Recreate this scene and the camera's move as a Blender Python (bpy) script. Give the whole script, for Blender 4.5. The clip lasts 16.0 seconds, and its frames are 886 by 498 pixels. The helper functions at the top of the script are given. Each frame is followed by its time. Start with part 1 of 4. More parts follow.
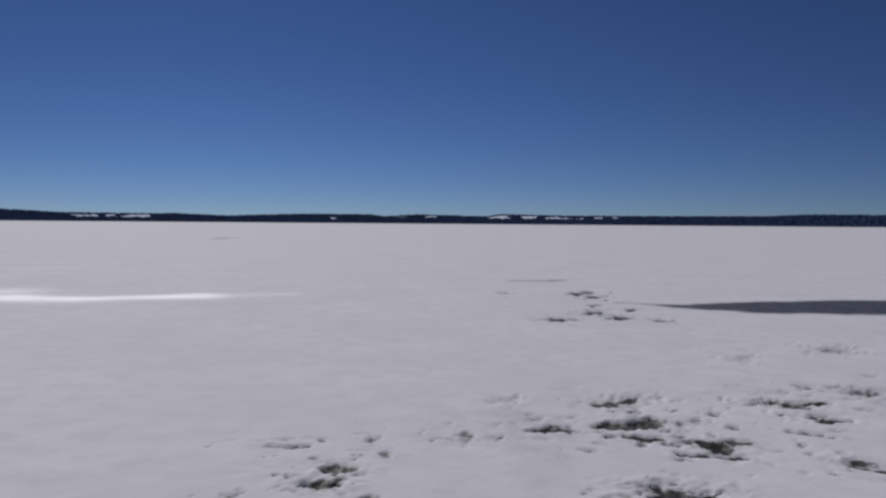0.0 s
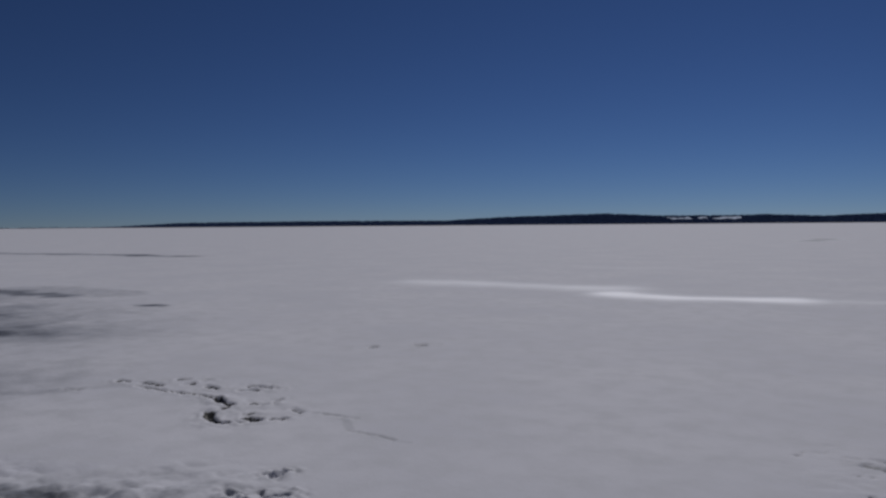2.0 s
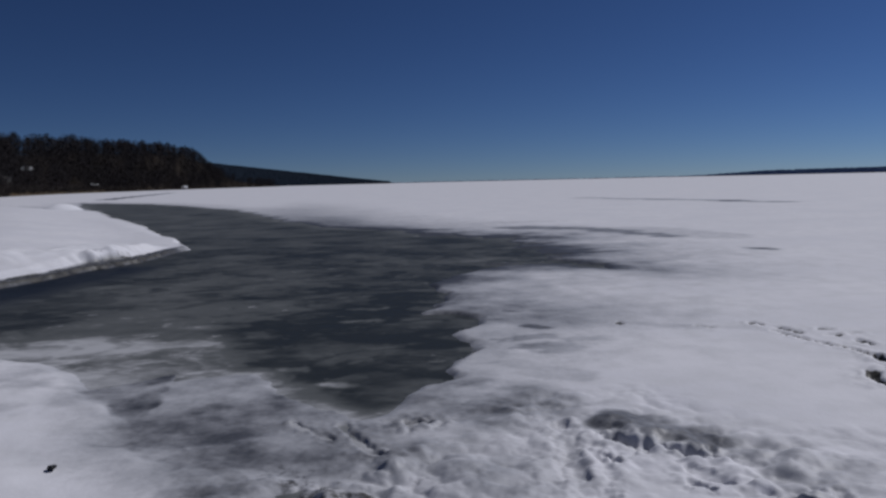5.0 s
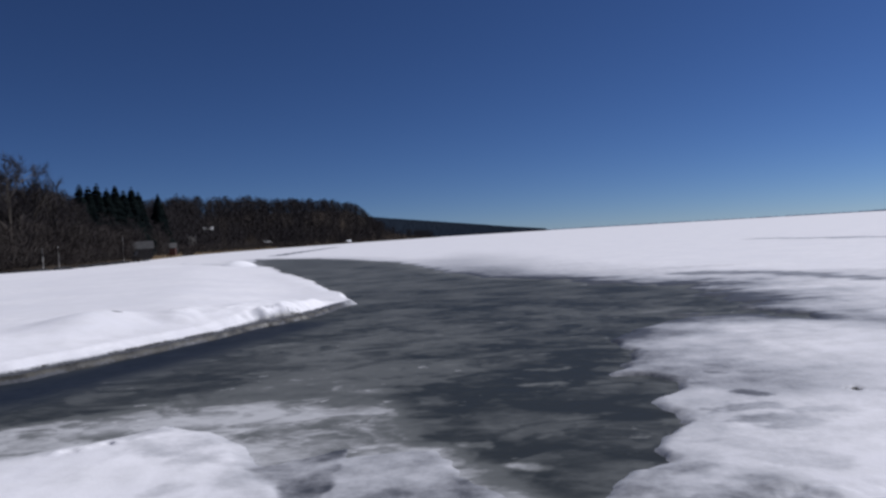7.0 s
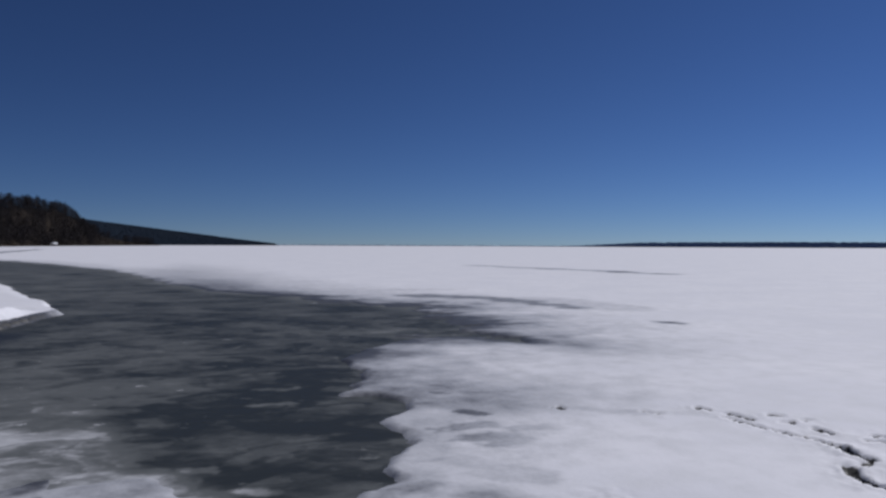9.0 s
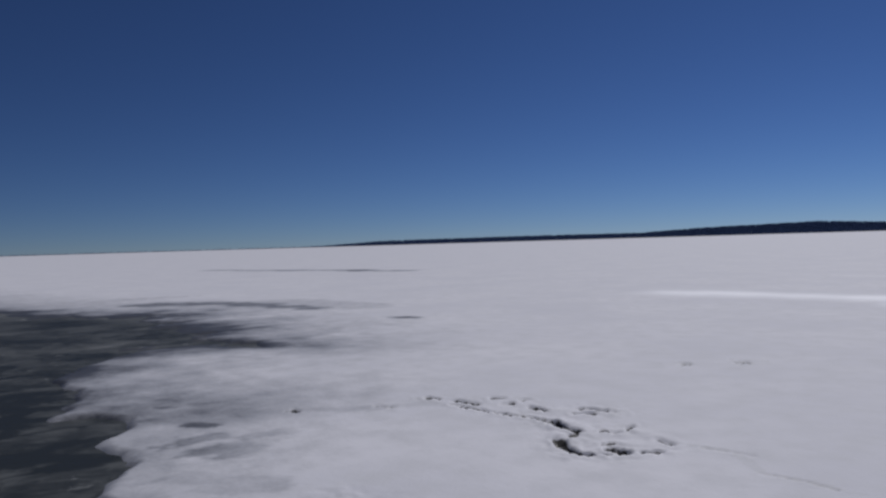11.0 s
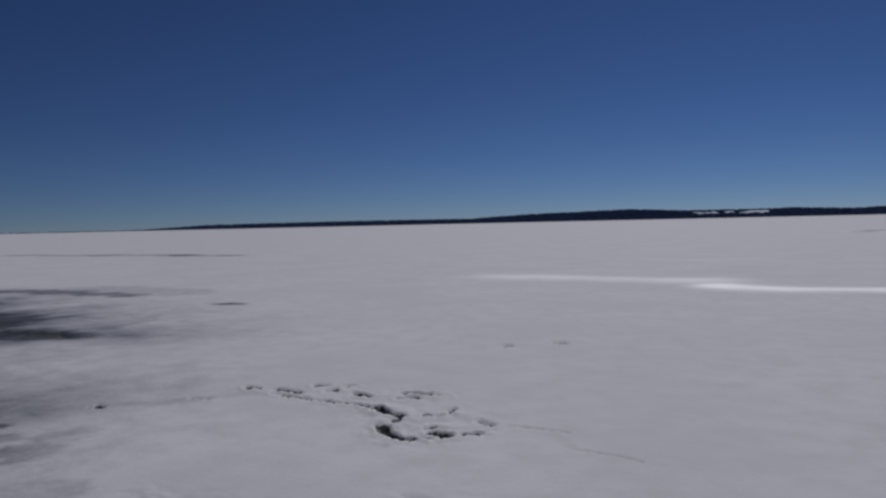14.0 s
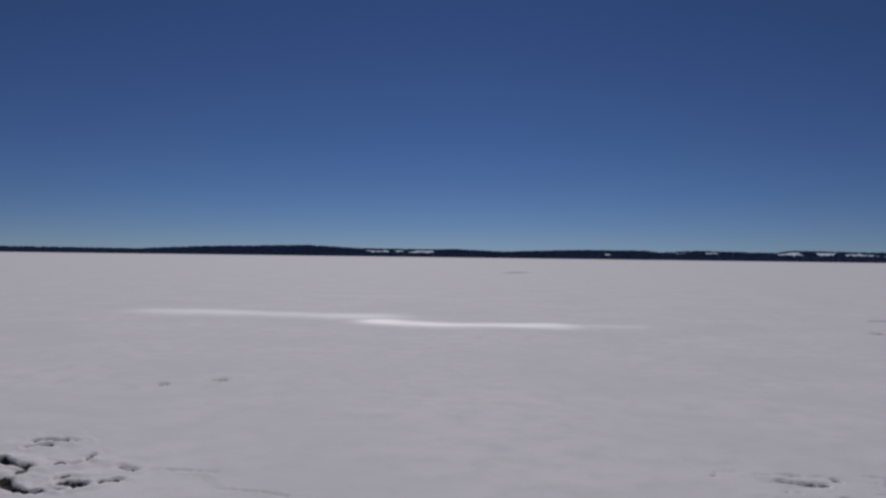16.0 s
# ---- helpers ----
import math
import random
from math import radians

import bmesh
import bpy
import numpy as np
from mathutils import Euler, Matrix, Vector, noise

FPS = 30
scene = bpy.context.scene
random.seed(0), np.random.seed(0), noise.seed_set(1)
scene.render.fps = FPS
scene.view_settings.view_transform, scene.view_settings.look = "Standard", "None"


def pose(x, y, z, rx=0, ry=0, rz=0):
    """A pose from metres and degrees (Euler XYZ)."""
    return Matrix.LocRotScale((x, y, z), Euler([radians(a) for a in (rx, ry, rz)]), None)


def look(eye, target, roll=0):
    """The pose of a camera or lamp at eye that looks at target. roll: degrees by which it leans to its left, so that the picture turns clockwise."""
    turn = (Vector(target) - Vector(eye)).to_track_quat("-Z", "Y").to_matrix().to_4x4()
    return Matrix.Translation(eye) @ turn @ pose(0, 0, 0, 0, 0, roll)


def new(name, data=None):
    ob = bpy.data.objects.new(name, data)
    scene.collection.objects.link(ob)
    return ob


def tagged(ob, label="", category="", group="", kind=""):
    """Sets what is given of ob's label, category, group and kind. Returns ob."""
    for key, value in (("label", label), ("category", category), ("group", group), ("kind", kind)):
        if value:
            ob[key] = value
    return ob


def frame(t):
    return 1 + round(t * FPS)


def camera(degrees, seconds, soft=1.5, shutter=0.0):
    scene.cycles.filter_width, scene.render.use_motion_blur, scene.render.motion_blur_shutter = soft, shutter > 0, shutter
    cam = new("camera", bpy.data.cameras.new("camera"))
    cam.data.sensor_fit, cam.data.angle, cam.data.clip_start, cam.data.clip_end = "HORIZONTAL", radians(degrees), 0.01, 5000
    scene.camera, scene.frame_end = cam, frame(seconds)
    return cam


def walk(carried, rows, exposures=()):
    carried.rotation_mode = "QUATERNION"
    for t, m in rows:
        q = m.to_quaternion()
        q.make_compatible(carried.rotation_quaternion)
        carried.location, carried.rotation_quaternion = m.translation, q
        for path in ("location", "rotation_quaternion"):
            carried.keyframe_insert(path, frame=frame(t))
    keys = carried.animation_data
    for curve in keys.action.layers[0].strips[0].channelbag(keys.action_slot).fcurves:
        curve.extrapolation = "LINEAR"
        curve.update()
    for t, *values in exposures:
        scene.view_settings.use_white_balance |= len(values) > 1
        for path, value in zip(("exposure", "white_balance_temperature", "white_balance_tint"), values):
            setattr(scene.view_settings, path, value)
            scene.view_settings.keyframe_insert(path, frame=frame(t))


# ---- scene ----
cam = camera(57.9, 16.0, soft=2.7)
# seconds, x, y, z, and the turns about x, y, z
PATH = [
    (0.0, 0.00, 0.00, 2.10, 88.16, -0.44, -2.38),
    (0.5, 0.04, 0.02, 2.11, 88.24, 0.33, 8.88),
    (1.0, 0.04, 0.01, 2.11, 87.71, 1.27, 18.85),
    (1.5, 0.02, -0.13, 2.11, 88.30, 1.16, 30.11),
    (2.0, 0.08, -0.21, 2.13, 88.28, 0.43, 38.12),
    (2.5, -0.14, -0.11, 2.08, 87.97, 0.99, 49.74),
    (3.0, -0.22, -0.16, 2.07, 88.30, 1.29, 56.39),
    (3.5, -0.26, -0.22, 2.05, 86.79, 0.25, 60.42),
    (4.0, -0.41, -0.11, 1.95, 84.64, 0.49, 67.37),
    (4.5, -0.71, -0.11, 1.94, 83.91, 0.35, 74.08),
    (5.0, -1.13, -0.23, 1.90, 85.19, 1.28, 78.15),
    (5.2, -1.28, -0.26, 1.89, 85.69, 2.09, 81.61),
    (7.3, -2.24, -0.47, 1.94, 89.00, 3.25, 89.33),
    (7.5, -2.27, -0.54, 1.95, 88.88, 1.79, 87.96),
    (7.8, -2.29, -0.56, 1.94, 89.77, 0.04, 83.98),
    (8.0, -2.28, -0.53, 1.93, 89.77, -0.14, 82.20),
    (8.4, -2.26, -0.54, 1.94, 89.92, -0.10, 76.80),
    (8.5, -2.19, -0.59, 1.96, 89.96, -0.01, 75.49),
    (9.0, -2.25, -0.50, 1.95, 89.76, -0.26, 70.07),
    (9.5, -2.17, -0.42, 1.96, 91.77, 0.61, 64.56),
    (10.0, -2.21, -0.40, 1.95, 90.91, 1.02, 59.82),
    (12.5, -2.28, -0.19, 1.93, 90.05, 2.75, 45.91),
    (13.0, -2.28, -0.17, 1.92, 89.43, 2.71, 46.99),
    (13.5, -2.29, -0.12, 1.92, 87.80, 2.63, 43.57),
    (14.0, -2.33, -0.13, 1.92, 88.19, 1.29, 39.80),
    (14.5, -2.24, -0.19, 1.95, 88.58, 0.46, 35.29),
    (15.0, -2.31, -0.16, 1.94, 89.06, 0.37, 30.48),
    (15.5, -2.15, -0.14, 1.95, 90.00, -0.03, 25.37),
    (16.0, -2.11, -0.14, 1.94, 90.56, -0.73, 17.00),
]
walk(cam, [(t, pose(x, y, z, rx, ry, rz)) for t, x, y, z, rx, ry, rz in PATH],
     exposures=[(0.0, -0.62, 6080, 15), (0.5, -0.62, 6080, 15), (1.0, -0.76, 6080, 15), (1.5, -1.08, 6000, 15), (2.5, -1.18, 5950, 14), (3.5, -1.12, 5930, 14), (4.0, -1.0, 5900, 14), (4.5, -0.74, 5880, 14), (5.0, -0.60, 5870, 14), (5.2, -0.62, 5870, 14),
                (7.3, 0.20, 5900, 14), (7.6, 0.18, 5880, 14), (8.0, 0.12, 5850, 14), (8.4, -0.04, 5850, 14), (9.0, -0.2, 5850, 14), (10.0, -0.44, 5900, 14), (12.5, -0.68, 5900, 15), (13.0, -0.62, 5920, 15), (13.5, -0.88, 5970, 15),
                (14.0, -1.04, 5980, 15), (14.5, -1.12, 6000, 16), (15.0, -1.05, 6150, 16), (16.0, -0.86, 6200, 16)])

# ---- daylight: clear sky, high sun over the lake ----
SUN_AZ, SUN_EL = 22.0, 43.0          # azimuth counted to the left from +y
sun_way = Vector((-math.sin(radians(SUN_AZ)), math.cos(radians(SUN_AZ)), math.tan(radians(SUN_EL))))
world = bpy.data.worlds.new("clear_sky")
scene.world = world
world.use_nodes = True
sky = world.node_tree.nodes.new("ShaderNodeTexSky")
sky.sky_type, sky.sun_disc = "NISHITA", False
sky.sun_elevation, sky.sun_rotation = radians(SUN_EL), radians(-SUN_AZ)
sky.altitude, sky.air_density, sky.dust_density, sky.ozone_density = 3500.0, 0.8, 0.0, 7.0
deep_blue = world.node_tree.nodes.new("ShaderNodeHueSaturation")
deep_blue.inputs["Hue"].default_value, deep_blue.inputs["Saturation"].default_value = 0.506, 1.04
world.node_tree.links.new(sky.outputs[0], deep_blue.inputs["Color"])


def sky_node(kind, operation, a, b=None):
    n = world.node_tree.nodes.new("ShaderNode" + kind)
    n.operation = operation
    for slot, value in zip(n.inputs, (a, b)):
        if isinstance(value, bpy.types.NodeSocket):
            world.node_tree.links.new(value, slot)
        elif value is not None:
            slot.default_value = value
    return n


# the haze scatters forward: the low sky is lighter on the sun's side and deepens away from it
way_out = world.node_tree.nodes.new("ShaderNodeTexCoord").outputs["Generated"]
level_way = sky_node("VectorMath", "MULTIPLY", way_out, (1, 1, 0)).outputs["Vector"]
flatness = sky_node("VectorMath", "LENGTH", level_way).outputs["Value"]
sunward = sky_node("VectorMath", "DOT_PRODUCT", sky_node("VectorMath", "NORMALIZE", level_way).outputs["Vector"],
                   (-math.sin(radians(14)), math.cos(radians(14)), 0)).outputs["Value"]
off_sun = sky_node("Math", "ARCCOSINE", sky_node("Math", "MULTIPLY", sunward, 0.9999).outputs[0]).outputs[0]
deeper = sky_node("Math", "TANH", sky_node("Math", "MULTIPLY", sky_node("Math", "POWER", off_sun, 1.5).outputs[0], 0.8).outputs[0]).outputs[0]
dim = sky_node("Math", "POWER", 2.0, sky_node("Math", "MULTIPLY", sky_node("Math", "MULTIPLY", deeper, flatness).outputs[0], -0.75).outputs[0]).outputs[0]
haze = sky_node("VectorMath", "SCALE", deep_blue.outputs[0])
world.node_tree.links.new(dim, haze.inputs["Scale"])
world.node_tree.links.new(haze.outputs["Vector"], world.node_tree.nodes["Background"].inputs[0])
world.node_tree.nodes["Background"].inputs[1].default_value = 0.060
sun_data = bpy.data.lights.new("sun", "SUN")
sun_data.energy, sun_data.angle, sun_data.color = 4.2, radians(0.5), (1.0, 0.95, 0.87)
new("sun", sun_data).matrix_world = look(sun_way * 60, (0, 0, 0))


# ---- materials ----
def material(name):
    """A node material, with its tree, its principled shader and a maker of linked nodes."""
    m = bpy.data.materials.new(name)
    m.use_nodes = True
    tree = m.node_tree
    shader = tree.nodes["Principled BSDF"]

    def node(kind, props=None, **inputs):
        n = tree.nodes.new("ShaderNode" + kind)
        for key, value in (props or {}).items():
            if key == "operation":
                n.operation = value
            elif key == "data_type":
                n.data_type = value
            elif key == "attribute":
                n.attribute_name = value
            elif key == "interpolation":
                n.interpolation_type = value
        for key, value in inputs.items():
            slot = n.inputs[int(key[1:])] if key[0] == "i" and key[1:].isdigit() else n.inputs[key.replace("_", " ")]
            if isinstance(value, bpy.types.NodeSocket):
                tree.links.new(value, slot)
            else:
                slot.default_value = value
        return n

    return m, tree, shader, node


def rgb(r, g, b):
    return (r, g, b, 1.0)


def mix(node, fac, a, b):
    n = node("Mix", {"data_type": "RGBA"})
    tree = n.id_data
    for slot, value in ((0, fac), (6, a), (7, b)):
        if isinstance(value, bpy.types.NodeSocket):
            tree.links.new(value, n.inputs[slot])
        else:
            n.inputs[slot].default_value = value
    return n.outputs[2]


def ramp(node, value, low, high):
    return node("MapRange", {"interpolation": "SMOOTHSTEP"}, Value=value, From_Min=low, From_Max=high).outputs[0]


def snow_material():
    m, tree, shader, node = material("old_snow")
    where = node("NewGeometry").outputs["Position"]
    big = node("TexNoise", Vector=where, Scale=0.35, Detail=4.0).outputs[0]
    mid = node("TexNoise", Vector=where, Scale=2.2, Detail=5.0, Roughness=0.6).outputs[0]
    fine = node("TexNoise", Vector=where, Scale=14.0, Detail=4.0, Roughness=0.65).outputs[0]
    grain = node("TexNoise", Vector=where, Scale=90.0, Detail=2.0).outputs[0]
    wet = node("Attribute", {"attribute": "wet"}).outputs["Fac"]
    dirt = node("Attribute", {"attribute": "dirt"}).outputs["Fac"]
    fresh = node("Attribute", {"attribute": "fresh"}).outputs["Fac"]
    old = mix(node, ramp(node, big, 0.3, 0.7), rgb(0.60, 0.60, 0.635), rgb(0.67, 0.665, 0.69))
    old = mix(node, ramp(node, mid, 0.35, 0.75), old, rgb(0.58, 0.58, 0.60))
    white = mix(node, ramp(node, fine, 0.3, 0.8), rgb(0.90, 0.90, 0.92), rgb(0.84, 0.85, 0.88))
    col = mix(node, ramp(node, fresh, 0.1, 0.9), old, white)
    # slush: wet snow, darker where it holds more water
    noisy = node("Math", {"operation": "MULTIPLY_ADD"}, i0=mid, i1=0.5, i2=-0.25).outputs[0]
    noisy2 = node("Math", {"operation": "MULTIPLY_ADD"}, i0=fine, i1=0.3, i2=-0.15).outputs[0]
    amount = node("Math", {"operation": "ADD"}, i0=wet, i1=node("Math", {"operation": "ADD"}, i0=noisy, i1=noisy2).outputs[0]).outputs[0]
    slush = mix(node, ramp(node, amount, 0.45, 1.0), rgb(0.385, 0.39, 0.41), rgb(0.055, 0.058, 0.066))
    soak = node("Math", {"operation": "MULTIPLY"}, i0=ramp(node, amount, 0.05, 0.62), i1=ramp(node, wet, 0.02, 0.2)).outputs[0]
    col = mix(node, soak, col, slush)
    # grit, sand and dead grass showing in the pits, and shade painted into slots
    speckle = node("Math", {"operation": "MULTIPLY_ADD"}, i0=fine, i1=1.3, i2=-0.65).outputs[0]
    darkening = node("Math", {"operation": "ADD"}, i0=dirt, i1=speckle).outputs[0]
    bare = node("Math", {"operation": "MULTIPLY"}, i0=ramp(node, darkening, 0.25, 0.75), i1=ramp(node, dirt, 0.03, 0.2)).outputs[0]
    earth = mix(node, ramp(node, mid, 0.4, 0.65), rgb(0.017, 0.017, 0.017), rgb(0.055, 0.052, 0.045))
    col = mix(node, bare, col, earth)
    tree.links.new(col, shader.inputs["Base Color"])
    rough = node("Math", {"operation": "MULTIPLY_ADD"}, i0=soak, i1=-0.35, i2=0.85).outputs[0]
    glaze = ramp(node, fresh, 0.45, 1.0)
    tree.links.new(node("Math", {"operation": "MULTIPLY_ADD"}, i0=glaze, i1=-0.42, i2=rough).outputs[0], shader.inputs["Roughness"])
    tree.links.new(node("Math", {"operation": "MULTIPLY_ADD"}, i0=glaze, i1=0.2, i2=0.25).outputs[0], shader.inputs["Specular IOR Level"])
    height = node("Math", {"operation": "MULTIPLY_ADD"}, i0=fine, i1=0.5, i2=node("Math", {"operation": "MULTIPLY_ADD"}, i0=grain, i1=0.05, i2=mid).outputs[0]).outputs[0]
    bump = node("Bump", Strength=0.14, Distance=0.05, Height=height)
    tree.links.new(bump.outputs[0], shader.inputs["Normal"])
    return m


def water_material():
    m, tree, shader, node = material("dark_wet_ice")
    place = node("NewGeometry").outputs["Position"]
    where = node("VectorMath", {"operation": "MULTIPLY"}, i0=place, i1=(1.0, 0.72, 1.0)).outputs[0]
    film = node("Attribute", {"attribute": "film"}).outputs["Fac"]
    cold = node("Attribute", {"attribute": "cold"}).outputs["Fac"]
    mottle = node("Attribute", {"attribute": "mottle"}).outputs["Fac"]
    cloud = node("TexNoise", Vector=where, Scale=0.5, Detail=5.0, Roughness=0.55, Distortion=0.6).outputs[0]
    floe = node("TexNoise", Vector=where, Scale=1.25, Detail=5.0, Roughness=0.52, Distortion=1.1).outputs[0]
    fine = node("TexNoise", Vector=where, Scale=6.5, Detail=6.0, Roughness=0.65, Distortion=0.4).outputs[0]
    # thin grey sheets with torn edges over the clear dark ice
    sheet = ramp(node, floe, 0.46, 0.56)
    sheet2 = ramp(node, node("TexNoise", Vector=where, Scale=2.7, Detail=4.0, Roughness=0.5, Distortion=0.8).outputs[0], 0.56, 0.60)
    torn = node("Math", {"operation": "MULTIPLY_ADD"}, i0=sheet2, i1=0.09, i2=node("Math", {"operation": "MULTIPLY"}, i0=sheet, i1=0.16).outputs[0]).outputs[0]
    torn = node("Math", {"operation": "MULTIPLY"}, i0=torn, i1=mottle).outputs[0]
    base = node("Math", {"operation": "MULTIPLY_ADD"}, i0=cloud, i1=0.75, i2=node("Math", {"operation": "MULTIPLY"}, i0=fine, i1=0.45).outputs[0]).outputs[0]
    level = node("Math", {"operation": "ADD"}, i0=node("Math", {"operation": "ADD"}, i0=base, i1=torn).outputs[0], i1=film).outputs[0]
    c = node("TexNoise", Vector=where, Scale=3.4, Detail=4.0, Roughness=0.55).outputs[0]
    crumbs = node("Math", {"operation": "MULTIPLY"}, i0=ramp(node, c, 0.68, 0.70), i1=ramp(node, mottle, 0.6, 0.95)).outputs[0]
    level = node("Math", {"operation": "MULTIPLY_ADD"}, i0=crumbs, i1=0.35, i2=level).outputs[0]
    col = mix(node, ramp(node, level, 0.50, 1.0), rgb(0.026, 0.030, 0.032), rgb(0.102, 0.108, 0.109))
    col = mix(node, ramp(node, level, 0.98, 1.45), col, rgb(0.40, 0.405, 0.42))
    col = mix(node, cold, col, rgb(0.013, 0.018, 0.028))
    tree.links.new(col, shader.inputs["Base Color"])
    tree.links.new(node("Math", {"operation": "MULTIPLY_ADD"}, i0=level, i1=0.25, i2=0.35).outputs[0], shader.inputs["Roughness"])
    shader.inputs["IOR"].default_value = 1.31
    shader.inputs["Specular IOR Level"].default_value = 0.09
    bump = node("Bump", Strength=0.25, Distance=0.02, Height=node("Math", {"operation": "ADD"}, i0=base, i1=torn).outputs[0])
    tree.links.new(bump.outputs[0], shader.inputs["Normal"])
    return m


def plain_material(name, low, high, scale=3.0, roughness=0.8, bump_by=0.3, per_piece=0.0, detail=5.0, gloss=0.2):
    """Two tones mixed by noise, with relief; per_piece: how much single pieces of one mesh differ."""
    m, tree, shader, node = material(name)
    where = node("NewGeometry")
    n1 = node("TexNoise", Vector=where.outputs["Position"], Scale=scale, Detail=detail, Roughness=0.62).outputs[0]
    n2 = node("TexNoise", Vector=where.outputs["Position"], Scale=scale * 7.3, Detail=3.0).outputs[0]
    s = node("Math", {"operation": "MULTIPLY_ADD"}, i0=n2, i1=0.4, i2=n1).outputs[0]
    if per_piece:
        s = node("Math", {"operation": "MULTIPLY_ADD"}, i0=where.outputs["Random Per Island"], i1=per_piece, i2=s).outputs[0]
        s = node("Math", {"operation": "SUBTRACT"}, i0=s, i1=per_piece * 0.5).outputs[0]
    col = mix(node, ramp(node, s, 0.45, 0.95), rgb(*low), rgb(*high))
    tree.links.new(col, shader.inputs["Base Color"])
    shader.inputs["Roughness"].default_value = roughness
    shader.inputs["Specular IOR Level"].default_value = gloss
    if bump_by:
        tree.links.new(node("Bump", Strength=bump_by, Distance=0.05, Height=s).outputs[0], shader.inputs["Normal"])
    return m


def land_material(name, floor_low, floor_high, scale, snow=(0.80, 0.81, 0.84)):
    """Snowy land: bare forest floor where the mesh says so, snow elsewhere."""
    m, tree, shader, node = material(name)
    where = node("NewGeometry").outputs["Position"]
    n1 = node("TexNoise", Vector=where, Scale=scale, Detail=6.0, Roughness=0.65).outputs[0]
    field = node("Attribute", {"attribute": "field"}).outputs["Fac"]
    floor = mix(node, ramp(node, n1, 0.35, 0.7), rgb(*floor_low), rgb(*floor_high))
    white = mix(node, ramp(node, n1, 0.3, 0.7), rgb(*snow), rgb(*(0.87 * v for v in snow)))
    f = node("Math", {"operation": "MULTIPLY_ADD"}, i0=n1, i1=0.5, i2=field).outputs[0]
    tree.links.new(mix(node, ramp(node, f, 0.62, 0.8), floor, white), shader.inputs["Base Color"])
    shader.inputs["Roughness"].default_value = 0.9
    shader.inputs["Specular IOR Level"].default_value = 0.0
    return m


SNOW = snow_material()
WATER = water_material()
SHORE_LAND = land_material("shore_ground", (0.018, 0.015, 0.013), (0.045, 0.037, 0.030), 0.08)
# distance haze is put into the blue of this ground and its snow
HAZY_FAR_LAND = land_material("far_ground_hazed", (0.019, 0.030, 0.066), (0.024, 0.038, 0.080), 0.01, (0.60, 0.68, 0.80))
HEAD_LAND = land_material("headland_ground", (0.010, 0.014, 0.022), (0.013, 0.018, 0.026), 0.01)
TWIGS = plain_material("bare_twigs", (0.033, 0.030, 0.031), (0.046, 0.041, 0.041), 0.15, 0.9, 0.0, 0.12, gloss=0.0)
BRUSH = plain_material("brush_twigs", (0.042, 0.036, 0.034), (0.076, 0.066, 0.060), 0.12, 0.9, 0.0, 0.3, gloss=0.0)
BARK = plain_material("bark", (0.05, 0.042, 0.036), (0.11, 0.095, 0.08), 2.0, 0.9, 0.4)
BIRCH = plain_material("birch_bark", (0.30, 0.29, 0.27), (0.55, 0.54, 0.51), 1.5, 0.8, 0.3)
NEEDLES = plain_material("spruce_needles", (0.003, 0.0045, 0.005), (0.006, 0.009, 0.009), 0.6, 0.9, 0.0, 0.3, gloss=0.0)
# blue here is distance haze painted into the conifer colour
HAZY_FAR_WOOD = plain_material("far_conifers_hazed", (0.031, 0.048, 0.102), (0.036, 0.055, 0.114), 0.05, 0.9, 0.0, 0.1, gloss=0.0)
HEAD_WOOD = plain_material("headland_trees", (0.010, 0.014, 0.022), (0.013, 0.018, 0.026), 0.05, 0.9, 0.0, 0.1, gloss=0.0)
STONE = plain_material("dark_stone", (0.010, 0.011, 0.014), (0.030, 0.031, 0.034), 6.0, 0.6, 0.6)
REED = plain_material("dry_reed", (0.22, 0.16, 0.09), (0.40, 0.31, 0.19), 1.0, 0.9, 0.0, 0.4)
RED_WOOD = plain_material("red_boards", (0.050, 0.020, 0.016), (0.085, 0.034, 0.026), 2.0, 0.8)
GREY_WOOD = plain_material("grey_boards", (0.16, 0.15, 0.14), (0.28, 0.27, 0.25), 2.0, 0.8)
DARK_WOOD = plain_material("dark_boards", (0.030, 0.027, 0.026), (0.060, 0.054, 0.050), 2.0, 0.85)
ROOF_GREY = plain_material("grey_roof", (0.035, 0.035, 0.037), (0.06, 0.06, 0.062), 1.5, 0.9)
ROOF_SNOW = plain_material("roof_snow", (0.70, 0.71, 0.74), (0.85, 0.86, 0.88), 1.0, 0.8)
ROOF_DARK = plain_material("roof_felt", (0.05, 0.05, 0.052), (0.10, 0.10, 0.10), 2.0, 0.8)
WHITE_PAINT = plain_material("white_paint", (0.66, 0.66, 0.64), (0.80, 0.80, 0.78), 4.0, 0.5)
PANE = plain_material("window_glass", (0.02, 0.025, 0.03), (0.03, 0.035, 0.045), 1.0, 0.15, 0.0)


# ---- mesh helpers ----
def mesh_object(name, verts, faces, mat, smooth=False):
    me = bpy.data.meshes.new(name)
    me.from_pydata([tuple(v) for v in verts], [], faces)
    me.materials.append(mat)
    if smooth:
        me.polygons.foreach_set("use_smooth", [True] * len(me.polygons))
    return new(name, me)


def part(name, verts, faces, mat, parent, label="", smooth=False):
    ob = mesh_object(name, verts, faces, mat, smooth)
    ob.parent = parent
    return tagged(ob, label) if label else ob


